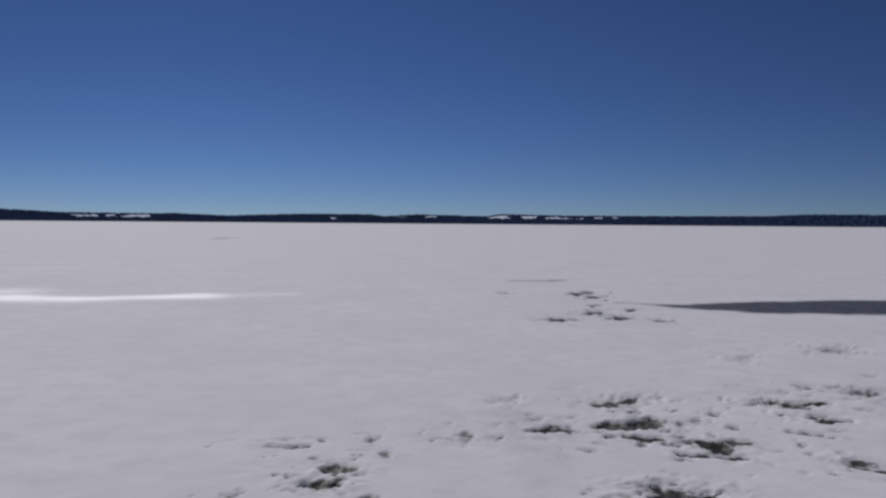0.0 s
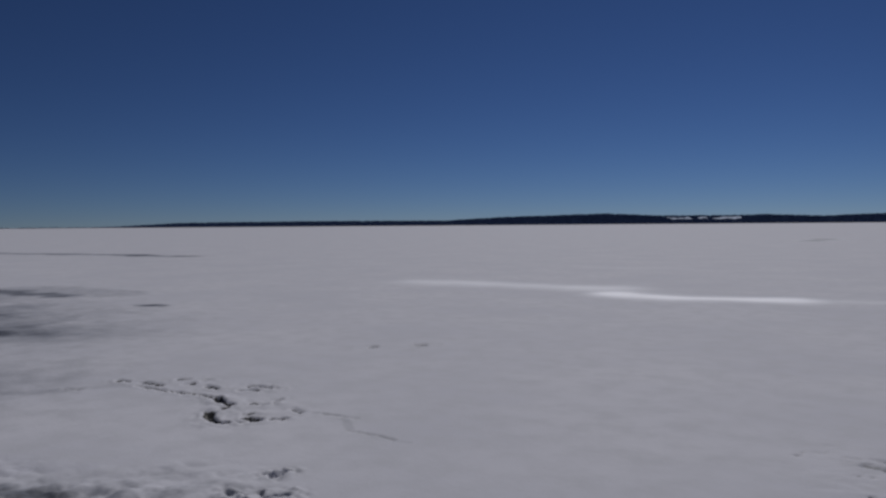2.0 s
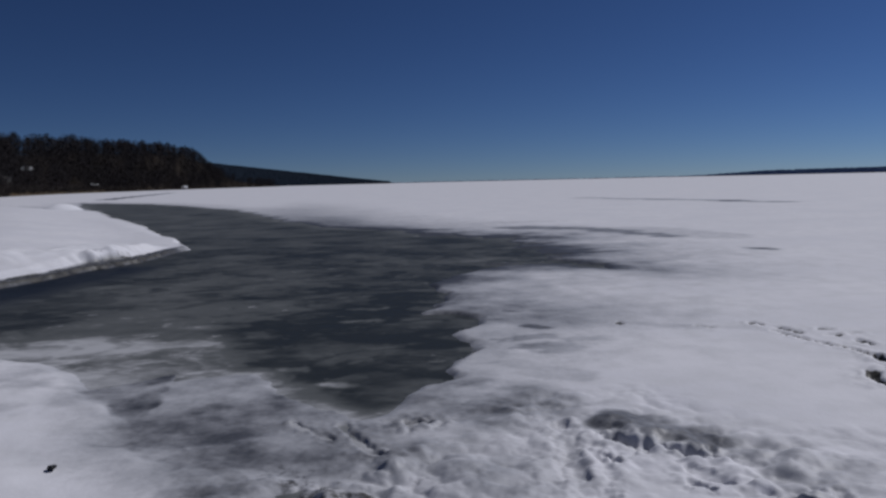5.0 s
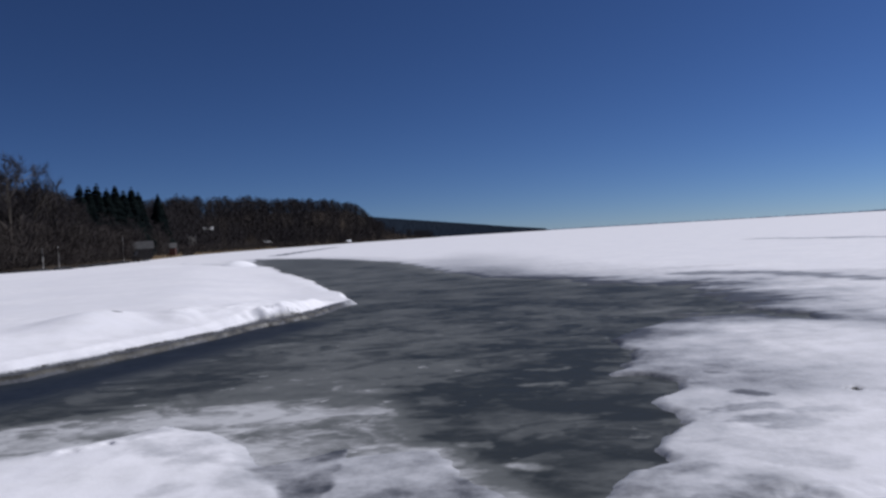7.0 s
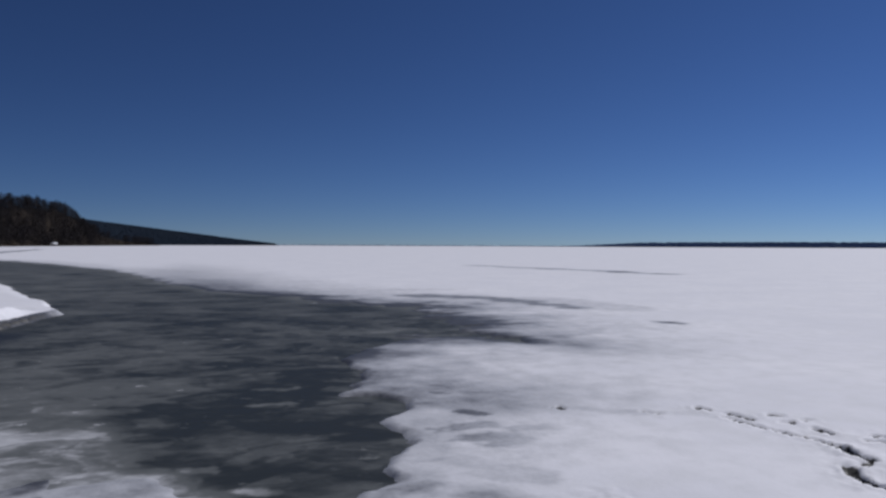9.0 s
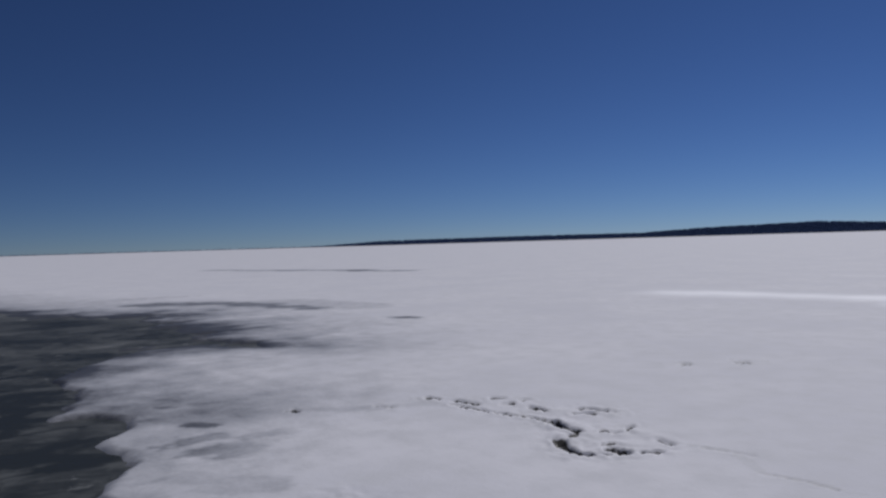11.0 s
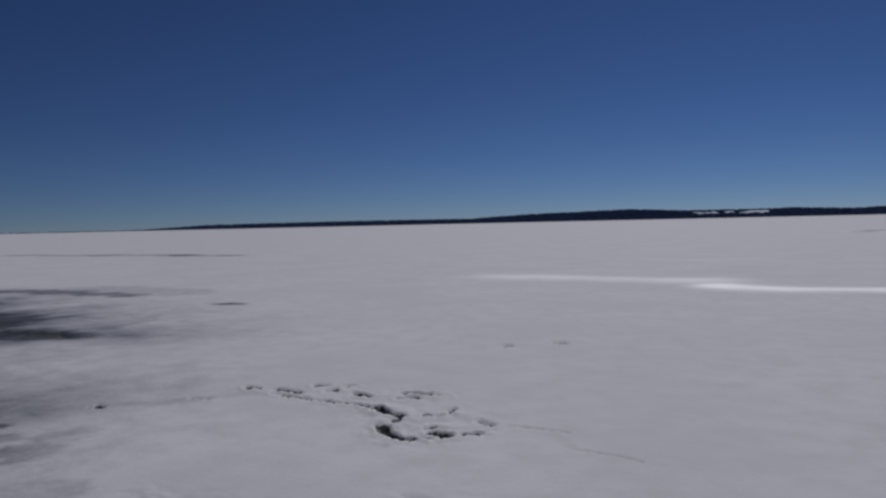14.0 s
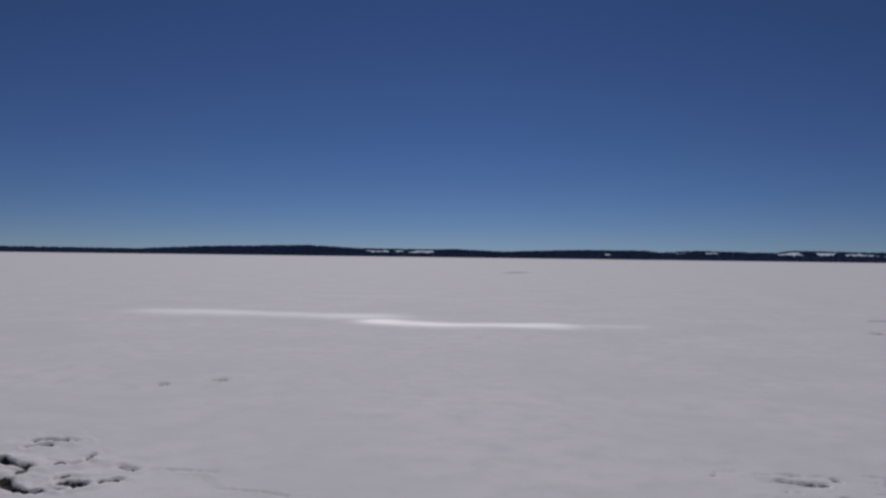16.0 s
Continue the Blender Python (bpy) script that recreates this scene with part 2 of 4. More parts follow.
def grid_mesh(name, xs, ys, zs, quads, mat, **layers):
    """A smooth mesh from arrays, with one number a vertex for each named layer."""
    me = bpy.data.meshes.new(name)
    n, k = len(xs), len(quads)
    me.vertices.add(n)
    me.vertices.foreach_set("co", np.stack([xs, ys, zs], -1).astype(np.float32).ravel())
    me.loops.add(4 * k)
    me.loops.foreach_set("vertex_index", quads.astype(np.int32).ravel())
    me.polygons.add(k)
    me.polygons.foreach_set("loop_start", np.arange(0, 4 * k, 4, dtype=np.int32))
    me.polygons.foreach_set("use_smooth", np.ones(k, dtype=bool))
    me.update(calc_edges=True)
    for key, values in layers.items():
        me.attributes.new(key, "FLOAT", "POINT").data.foreach_set("value", values.astype(np.float32))
    me.materials.append(mat)
    me.validate()
    return new(name, me)


def lattice(rows, cols, wrap=False):
    i, j = np.meshgrid(np.arange(rows - 1), np.arange(cols if wrap else cols - 1), indexing="ij")
    a, b = i * cols + j, i * cols + (j + 1) % cols
    return np.stack([a, b, b + cols, a + cols], -1).reshape(-1, 4)


# ---- noise and outlines on the plan ----
def value_noise(x, y, seed):
    xi, yi = np.floor(x).astype(np.int64), np.floor(y).astype(np.int64)
    fx, fy = x - xi, y - yi
    fx, fy = fx * fx * (3 - 2 * fx), fy * fy * (3 - 2 * fy)

    def h(a, b):
        n = (a * 374761393 + b * 668265263 + seed * 974634777) & 0x7FFFFFFF
        n = ((n ^ (n >> 13)) * 1274126177) & 0x7FFFFFFF
        return ((n ^ (n >> 16)) & 0xFFFF) / 65535.0

    return (h(xi, yi) * (1 - fx) + h(xi + 1, yi) * fx) * (1 - fy) + (h(xi, yi + 1) * (1 - fx) + h(xi + 1, yi + 1) * fx) * fy


def fbm(x, y, scale, seed, octaves=4):
    """Layered noise about 0, about -0.5 to 0.5."""
    total, amp, norm = 0.0, 1.0, 0.0
    for k in range(octaves):
        total = total + amp * (value_noise(x * scale + 17.3 * k, y * scale - 9.1 * k, seed + k) - 0.5)
        norm, amp, scale = norm + amp, amp * 0.55, scale * 2.07
    return total / norm


def smooth(v, low, high):
    t = np.clip((v - low) / (high - low), 0, 1)
    return t * t * (3 - 2 * t)


def inside(x, y, outline):
    """Metres inside a closed outline (negative: outside)."""
    pts = np.array(outline, float)
    best, odd = np.full(x.shape, 1e9), np.zeros(x.shape, bool)
    for (ax, ay), (bx, by) in zip(pts, np.roll(pts, -1, 0)):
        dx, dy = bx - ax, by - ay
        t = np.clip(((x - ax) * dx + (y - ay) * dy) / (dx * dx + dy * dy), 0, 1)
        best = np.minimum(best, np.hypot(x - ax - t * dx, y - ay - t * dy))
        odd ^= ((ay > y) != (by > y)) & (x < (bx - ax) * (y - ay) / (by - ay + 1e-12) + ax)
    return np.where(odd, best, -best)


def along(x, y, points):
    """Distance from a line through points."""
    best = np.full(x.shape, 1e9)
    for (ax, ay), (bx, by) in zip(points, points[1:]):
        dx, dy = bx - ax, by - ay
        t = np.clip(((x - ax) * dx + (y - ay) * dy) / (dx * dx + dy * dy), 0, 1)
        best = np.minimum(best, np.hypot(x - ax - t * dx, y - ay - t * dy))
    return best


# ---- plan of the shore ice, in metres ----
POOL = [(-126, -28), (-104, -15.3), (-85, -8.4), (-67, -3.2), (-49, -0.4), (-38, 1.9), (-34, 3.8), (-29.5, 5.1), (-27.4, 7.0),
        (-24.0, 6.95), (-20.3, 6.85), (-17.1, 6.65), (-18.2, 6.0), (-18.6, 4.9), (-17.5, 3.7), (-15.9, 2.6), (-14.5, 2.58), (-13.3, 2.2),
        (-12.55, 1.75), (-12.5, 2.25), (-11.9, 2.55), (-11.45, 2.42), (-10.95, 1.92), (-10.35, 2.08), (-9.9, 1.9), (-9.36, 1.52), (-9.05, 1.35),
        (-8.72, 1.4), (-8.6, 1.0), (-8.2, 0.75), (-7.95, 0.45), (-8.4, 0.0), (-8.9, -0.35), (-9.4, -0.55), (-10.7, -0.6), (-12.0, -1.2),
        (-13.6, -2.5), (-12.7, -3.6), (-11.4, -4.7), (-8.8, -10.0), (-12.0, -11.5), (-14.0, -8.4), (-17.4, -6.2),
        (-20.0, -5.2), (-23.4, -3.7), (-27.1, -2.9), (-35.5, -5.0), (-44.0, -7.3), (-57.2, -11.4), (-84.8, -18.8)]
SPIT = [(-12.2, -11.0), (-14.0, -8.4), (-15.2, -7.1), (-17.4, -6.2), (-20.0, -5.2), (-23.4, -3.8), (-27.1, -2.9),
        (-35.5, -5.0), (-44.0, -7.3), (-57.2, -11.4), (-84.8, -18.8), (-112, -32), (-135, -75), (-60, -60), (-20, -30)]
FAR_EDGE = [(-26.4, -2.9), (-35.5, -5.0), (-44.0, -7.3), (-57.2, -11.4), (-84.8, -18.8), (-112, -32)]     # the low side of the spit
GREY_ICE = [(-9.5, -6.4), (-11.6, -5.6), (-12.7, -4.2), (-14.0, -2.6), (-13.4, -1.2), (-11.4, -0.7), (-10.2, -0.5), (-9.0, -0.5), (-8.4, 0.0),
            (-7.7, 0.1), (-7.2, -0.7), (-7.4, -2.0), (-9.3, -2.5), (-10.3, -3.3), (-9.9, -4.6)]
SLUSH = [(-9.4, -1.7), (-9.6, -0.5), (-8.45, -0.1), (-7.7, 0.4), (-7.8, 1.1), (-7.3, 1.2), (-7.2, 0.8), (-6.5, 0.5), (-6.3, 0.1), (-6.5, -0.5), (-6.8, -0.9), (-7.3, -1.2), (-8.1, -1.6)]
NICK = [(-9.15, -2.05), (-9.6, -1.55), (-9.9, -1.25), (-8.95, -1.25), (-8.3, -1.3), (-7.9, -1.2), (-7.2, -0.9), (-6.4, -0.55), (-6.7, -0.95), (-7.4, -1.45), (-8.1, -1.5), (-8.7, -1.75)]
SIDE_POOL = [(6.2, 21.0), (7.4, 20.5), (8.9, 21.5), (11.1, 22.1), (13.8, 22.6), (22, 24), (22, 17.5), (11.2, 18.4), (8.2, 19.2), (6.9, 20.0)]
NEAR_SNOW = [(-9.8, -5.3), (-10.1, -4.55), (-10.45, -4.1), (-11.1, -3.5), (-10.75, -3.0), (-10.2, -2.4), (-9.3, -2.1), (-8.5, -1.75), (-7.7, -1.75), (-7.0, -1.7), (-6.3, -1.6), (-4, -2.0), (-3, -9), (-8.2, -10), (-9.5, -6.4)]
PALE_ICE = [(-11.2, -3.4), (-10.8, -3.0), (-10.3, -2.3), (-10.05, -1.55), (-10.35, -1.1), (-9.9, -0.7), (-8.6, -0.4), (-7.7, -0.2), (-8.0, -1.6), (-9.3, -2.3)]
LEAD = [(-150, -32), (-200, -35), (-330, -40), (-330, -37), (-200, -31), (-150, -28.5)]
# wet lines: points, half width, wetness
WET_LINES = [([(-75, 29.5), (-62.5, 31.9), (-49.7, 33.8)], 1.1, 0.6),
             ([(-56, 33.0), (-49.7, 33.8)], 1.3, 0.8),
             ([(-32.0, 9.2), (-29.3, 11.4), (-26.4, 11.8), (-24.9, 12.0)], 0.75, 0.75),
             ([(-31, 10.6), (-24.0, 13.4)], 1.5, 0.35),
             ([(-36, 8.4), (-36, 11.5)], 0.9, 0.35),
             ([(-19.8, 11.85), (-19.4, 12.15)], 0.26, 1.0),
             ([(-11.0, 2.95), (-10.85, 3.05)], 0.12, 0.85),
             ([(-12.3, 3.0), (-12.15, 3.15)], 0.08, 0.8),
             ([(-10.8, 4.25), (-10.3, 4.9)], 0.16, 0.40),
             ([(-10.2, 5.2), (-9.9, 5.6)], 0.14, 0.28),
             ([(-23.2, 96), (-24.3, 108)], 1.6, 0.8)]
NEAR_WET_SHADE = [([(-9.7, 3.2), (-9.0, 2.9)], 0.20, 0.30),
             ([(-8.9, 2.2), (-8.4, 2.5)], 0.25, 0.40),
             ([(-8.0, 1.0), (-7.4, 1.5)], 0.16, 0.45),
             # slush hollow, with the shade of its far side painted in as wetness
             ([(-6.95, 2.35), (-6.35, 2.75)], 0.24, 0.82),
             ([(-7.0, 1.95), (-6.3, 1.73), (-5.7, 1.62)], 0.07, 0.36), ([(-5.5, 1.66), (-4.9, 1.55)], 0.06, 0.3),
             ([(-4.9, 2.5), (-4.3, 2.75)], 0.13, 0.6),
             ([(3.9, 29.1), (5.5, 29.5)], 0.35, 0.7), ([(6.3, 21.2), (5.6, 21.3)], 0.12, 0.6),
             ([(-6.9, 6.0), (-6.3, 6.1), (-5.8, 5.7), (-5.0, 5.7)], 0.05, 0.35)]
# low whiter streaks on the snow: points, half width, amount
WHITE_STREAKS = [([(-19.0, 22.8), (-15.5, 23.3), (-12.0, 23.6)], 1.7, 0.65), ([(-10.6, 21.8), (-8.6, 21.7), (-5.8, 22.6)], 1.15, 0.85),
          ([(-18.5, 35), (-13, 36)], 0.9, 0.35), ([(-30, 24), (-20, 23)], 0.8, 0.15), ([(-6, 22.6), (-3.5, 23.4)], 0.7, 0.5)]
# melt holes and foot prints: x, y, half size across and along the line of sight, darkness
NEAR_HOLES = [(2.5, 8.3, .20, .26, .9), (2.15, 8.3, .13, .14, .8), (2.35, 7.75, .27, .10, .8), (2.6, 9.35, .30, .38, .38), (2.95, 7.35, .14, .22, 1.0),
              (1.5, 8.1, .17, .10, .7), (1.2, 9.45, .2, .2, .35), (4.5, 9.2, .33, .18, .65), (4.5, 8.4, .10, .16, .8), (5.2, 10.2, .14, .13, .6),
              (5.85, 9.9, .26, .28, .6), (7.3, 13.3, .28, .5, .45), (5.3, 12.4, .2, .4, .3), (4.0, 6.85, .14, .12, .7)]
FAR_HOLES = [(-1.1, 7.5, .22, .07, .6), (-1.2, 7.75, .14, .05, .45), (-.6, 6.8, .10, .12, 1.0), (-.7, 6.42, .12, .11, 1.0), (-.35, 7.75, .07, .13, .5),
             (.6, 7.9, .07, .15, .6), (.35, 7.75, .12, .06, .4), (.85, 7.8, .11, .07, .45), (2.1, 6.15, .17, .10, .9), (3.9, 6.5, .1, .09, .7),
             (-.2, 7.2, .06, .08, .5), (-1.35, 6.1, .05, .06, .6)]
PRINTS = [(3.0, 24.3, .2, .4, 0.43), (5.1, 24.0, .15, .35, 1.01), (5.35, 23.0, .16, .35, 1.01), (5.5, 24.6, .13, .3, 0.87), (4.4, 18.9, .15, .34, 1.23), (3.3, 17.5, .18, .25, 1.01),
          (4.75, 17.8, .18, .22, 1.16), (5.4, 19.4, .1, .2, 1.16), (5.5, 17.3, .14, .15, 0.72), (4.8, 20.6, .1, .2, 0.72), (-9.6, 10.1, .08, .10, 0.65), (-9.0, 10.7, .08, .10, 0.58), (-10.9, 4.15, .04, .07, 0.95)]
PRINTS = [(x, y, 1.25 * a, 1.2 * b, min(1.25, 1.15 * d)) for x, y, a, b, d in PRINTS]
# trodden slots and cracks: points, half width, depth and dark
HEAP_CUTS = [([(-8.25, 5.84), (-8.01, 5.73), (-7.75, 5.67)], .075, 1.0), ([(-7.75, 5.67), (-7.67, 5.45)], .06, 1.0),
             ([(-7.65, 5.29), (-7.46, 5.14), (-7.22, 5.07), (-7.12, 5.12)], .065, 1.0), ([(-7.12, 5.39), (-6.97, 5.41)], .07, 1.0),
             ([(-6.84, 5.53), (-6.76, 5.64)], .045, .8), ([(-7.62, 5.85), (-7.48, 5.95)], .05, .8), ([(-7.48, 6.09), (-7.58, 6.29)], .045, .8),
             ([(-8.48, 6.55), (-8.33, 6.62), (-8.13, 6.68)], .07, .85), ([(-8.35, 6.26), (-8.21, 6.39)], .045, .6)]
HEAP_CRACKS = [([(-9.01, 5.72), (-8.59, 5.8), (-8.26, 5.86)], .045, .75), ([(-8.96, 6.21), (-8.74, 6.17)], .06, .8), ([(-10.31, 5.72), (-10.16, 5.74)], .06, .7),
               ([(-9.92, 5.85), (-9.61, 5.9)], .06, .7), ([(-9.77, 5.65), (-9.11, 5.73)], .04, .55), ([(-9.34, 6.11), (-9.29, 6.22)], .06, .6),
               ([(-9.7, 6.23), (-9.65, 6.34)], .05, .5), ([(-9.35, 6.38), (-9.34, 6.5)], .05, .5), ([(-7.09, 5.19), (-6.95, 5.31)], .03, .6),
               ([(-7.26, 5.48), (-7.24, 5.57)], .04, .6), ([(-7.05, 6.02), (-6.81, 5.92)], .05, .3), ([(-6.56, 6.02), (-6.11, 6.1)], .03, .2),
               ([(-5.8, 5.66), (-5.43, 5.71), (-5.17, 5.67)], .025, .22), ([(-10.38, 4.99), (-10.15, 5.07)], .05, .4)]
SHORE_CUTS = [([(-5.3, 2.62), (-5.21, 2.69), (-5.13, 2.75)], .065, .9), ([(-4.92, 2.57), (-4.77, 2.61), (-4.6, 2.73), (-4.3, 2.72)], .10, 1.0),
              ([(-4.78, 3.2), (-4.65, 3.17), (-4.52, 3.17)], .05, .8), ([(-4.70, 3.43), (-4.55, 3.44), (-4.45, 3.53)], .055, .9),
              ([(-4.98, 3.86), (-4.87, 3.8), (-4.8, 3.94)], .045, .8), ([(-5.33, 4.2), (-5.23, 4.2), (-5.23, 4.35)], .035, .6),
              ([(-5.22, 3.72), (-5.02, 3.74)], .035, .6), ([(-5.07, 1.91), (-4.9, 1.86), (-4.77, 1.88)], .045, .7),
              ([(-6.54, 2.13), (-6.31, 2.28), (-6.19, 2.46), (-6.01, 2.61)], .07, .75), ([(-6.19, 1.92), (-6.07, 1.96)], .05, .6)]
SHORE_TRACKS = [([(-6.9, 1.88), (-6.01, 1.68), (-5.39, 1.47), (-4.9, 1.35)], .10, .36), ([(-6.4, 1.93), (-6.01, 1.85), (-5.34, 1.64), (-4.9, 1.51)], .07, .3),
                ([(-5.78, 2.36), (-5.5, 2.45)], .05, .5), ([(-5.58, 2.26), (-5.4, 2.3)], .04, .5), ([(-5.24, 3.01), (-4.93, 2.85)], .04, .3),
                ([(-4.94, 2.97), (-4.82, 3.1)], .04, .35), ([(-5.1, 3.67), (-4.89, 3.6)], .045, .7), ([(-4.16, 3.32), (-4.06, 3.44)], .05, .9),
                ([(-4.38, 3.74), (-4.26, 3.82)], .04, .6), ([(-7.47, 0.22), (-7.07, 0.3), (-6.72, 0.38)], .05, .32), ([(-6.73, 0.37), (-6.6, 0.53)], .05, .6),
                ([(-7.63, -0.14), (-7.4, -0.05), (-7.1, 0.13)], .045, .38), ([(-7.3, 0.75), (-7.32, 0.88)], .06, .9)]
MELT_CUTS = [([(2.05, 8.2), (2.6, 8.3)], .12, .9), ([(2.0, 7.8), (2.55, 7.75)], .05, .9), ([(2.85, 7.45), (2.98, 7.5)], .13, .9), ([(2.5, 7.2), (2.9, 7.05)], .05, .8),
             ([(1.25, 8.05), (1.6, 8.1)], .05, .8), ([(2.2, 9.2), (2.55, 9.4), (2.85, 9.7)], .10, .5), ([(4.2, 9.3), (5.0, 9.25)], .06, .7), ([(4.2, 8.7), (4.7, 8.4)], .08, .7),
             ([(5.5, 9.8), (6.0, 9.8)], .06, .6), ([(4.0, 7.0), (4.2, 6.95)], .06, .8), ([(3.9, 6.65), (4.2, 6.6)], .05, .8), ([(1.9, 6.05), (2.3, 6.05)], .13, 1.0),
             ([(-.85, 6.4), (-.6, 6.42)], .07, 1.0), ([(-.7, 6.77), (-.5, 6.77)], .06, 1.0)]
BANK_NICKS = [([(-9.98, -4.12), (-10.17, -3.76)], .05, .5), ([(-11.1, -3.7), (-11.12, -3.48)], .05, .4)]
ALL_HOLES = NEAR_HOLES + FAR_HOLES + PRINTS
hole_rnd = random.Random(3)
for hx, hy, a, b, dark in NEAR_HOLES + FAR_HOLES:
    if dark > 0.5 and math.hypot(hx, hy) < 14 and hy > -0.5:
        for _ in range(10):
            reach = (a + b) * hole_rnd.uniform(0.7, 2.9)
            way = hole_rnd.uniform(0, 2 * math.pi)
            k = hole_rnd.uniform(0.15, 0.5)
            ALL_HOLES.append((hx + reach * math.cos(way), hy + reach * math.sin(way), a * k * 1.3, b * k * 0.9, dark * hole_rnd.uniform(.35, .8)))


def pits(x, y, holes, steep=0.17):
    """Depth, darkening and the wet rim of holes with ragged outlines."""
    depth, dirt, rim = np.zeros(x.shape), np.zeros(x.shape), np.zeros(x.shape)
    rag = 1.2 * fbm(x, y, 6.0, 91, 3) + 0.6 * fbm(x, y, 16.0, 95, 2)
    for hx, hy, a, b, dark in holes:
        near = np.hypot(x - hx, y - hy) < 3.6 * max(a, b) + 0.1
        if not near.any():
            continue
        turn = math.atan2(-(hx + 1.2), hy + 0.2)
        c, s = math.cos(turn), math.sin(turn)
        u, v = (x[near] - hx) * c + (y[near] - hy) * s, (y[near] - hy) * c - (x[near] - hx) * s
        d = np.hypot(u / a, v / b) * (1 + 1.5 * rag[near])
        depth[near] = np.maximum(depth[near], (0.025 + steep * min(a, b)) * min(1.0, dark + .2) * smooth(-d, -1.3, -0.35))
        dirt[near] = np.maximum(dirt[near], min(1.0, 0.95 * dark) * smooth(-d, -1.45, -0.5))
        rim[near] = np.maximum(rim[near], 0.42 * dark * smooth(-d, -2.8, -0.9))
    return depth, dirt, rim


def slots(x, y, cuts, ragged=1.0):
    """How far each place lies down in a slot with a ragged edge, its lip, and the broken snow about it."""
    deep, lip, about = np.zeros(x.shape), np.zeros(x.shape), np.zeros(x.shape)
    rag = ragged * (1.9 * fbm(x, y, 4.2, 101, 3) + 1.6 * fbm(x, y, 11.0, 103, 3))
    whole = 1.0 - 0.28 * ragged + 1.3 * ragged * fbm(x, y, 3.2, 105, 3)
    for points, half, dark in cuts:
        px_, py_ = zip(*points)
        near = (x > min(px_) - .5) & (x < max(px_) + .5) & (y > min(py_) - .5) & (y < max(py_) + .5)
        d = along(x[near], y[near], points) / half + rag[near]
        about[near] = np.maximum(about[near], dark * smooth(-d, -6.0, -1.6))
        deep[near] = np.maximum(deep[near], dark * np.clip(whole[near], 0.0, 1.0) * smooth(-d, -1.25, -0.25))
        lip[near] = np.maximum(lip[near], dark * np.clip(whole[near], 0, 1) * smooth(-d, -3.2, -1.1) * (1 - smooth(-d, -1.4, -0.8)))
    return deep, lip, about


def shore_ice(x, y):
    """Height, wetness, grime and painted shade, whiteness and pool depth of the ground at places of the plan."""
    r = np.hypot(x + 1.2, y + 0.2)
    close = smooth(-r, -60, -20)
    wob = fbm(x, y, 1.1, 5) * 0.55 + fbm(x, y, 0.35, 9, 3) * np.clip(r / 18, 0.25, 2.2)
    spit = inside(x, y, SPIT)
    near_side = smooth(x, -21.0, -16.0)
    fingers = 1.3 * fbm(x * 1.5, y * 0.38, 1.0, 23, 4) * smooth(-x, 16.0, 22.0) * (0.15 + 0.85 * smooth(x, -36.0, -29.0)) + 0.35 * fbm(x * 1.3, y * 0.8, 1.9, 24, 4)
    fingers = fingers + 2.4 * fbm(x * 2.2, y * 0.25, 1.0, 25, 3) * smooth(-x, 17.0, 19.0) * smooth(y, 3.6, 5.2) * smooth(-x, -34.0, -28.0)
    pool = inside(x, y, POOL) + np.where(spit > -0.8, wob * 0.2, wob * 0.7 * (1 - near_side) + fingers)
    pool = np.where((spit > -1.2) & (spit < 0.05) & (pool > -1.5), np.maximum(pool, 0.5), pool)
    side = inside(x, y, SIDE_POOL) + wob * 1.0
    lead = inside(x, y, LEAD) + wob * 0.5
    grey = inside(x, y, GREY_ICE) + wob * 0.5
    bank = inside(x, y, NEAR_SNOW) + wob * 0.4
    blend = np.maximum(1.6 - np.abs(pool - grey), 0) / 1.6
    pool = np.maximum(pool, grey) + 0.4 * blend * blend
    # slush round the pool, widest on the lake side
    reach = 1 + 0.05 * np.clip(r - 15, 0, 80)
    halo = (0.4 * smooth(pool / reach, -1.8, 0.0) + 0.4 * smooth(pool, -0.6, 0.1)) * (1 - near_side) + (0.30 * smooth(pool, -2.4, 0.0) + 0.20 * smooth(pool, -0.7, 0.0) + 0.3 * smooth(pool, -0.16, 0.04)) * near_side
    halo = halo + (0.64 - 0.13 * near_side) * smooth(pool / (1 + 0.03 * np.clip(r - 15, 0, 80)), -6.5, 0.0) * smooth(y, -3.0 * smooth(-x, 20.0, 32.0), 3.0 + smooth(-x, 20.0, 32.0)) * smooth(-x, 7.0, 12.0)
    halo = halo * np.maximum(0.55, 0.85 + 1.1 * fbm(x, y, 0.8, 31, 4) * smooth(x, -40.0, -26.0))
    wet = np.maximum(halo, 0.60 * smooth(pool, -2.4, 0.0) * smooth(fbm(x, y * 0.7, 1.5, 37), -0.06, 0.28) * smooth(y, -1.5, 0.5) * smooth(x, -30.0, -22.0))
    wet = np.maximum(wet, 0.55 * smooth(pool, -1.3, 0.1) * smooth(x, -10.5, -8.6))
    blots = smooth(fbm(x, y * 0.8, 1.7, 38, 4), 0.02, 0.2) * smooth(pool, -2.8, -0.1) * smooth(y, 0.2, 1.2) * near_side
    wet = np.maximum(wet, 0.74 * blots)
    margin = smooth(-np.hypot((x + 7.7) / 1.0, (y - 1.5) / 0.9), -1.3, -0.6)
    wet = np.maximum(wet, margin * (0.46 + 1.3 * fbm(x, y * 0.8, 1.9, 42, 4)))
    shore_wet = smooth(-np.hypot((x + 7.4) / 1.5, (y + 0.1) / 1.6), -1.25, -0.7)
    wet = np.maximum(wet, shore_wet * (0.64 + 0.9 * fbm(x, y, 1.6, 39)))
    shoal = smooth(-np.hypot((x + 6.5) / 1.7, (y - 0.2) / 1.5), -1.3, -0.6)
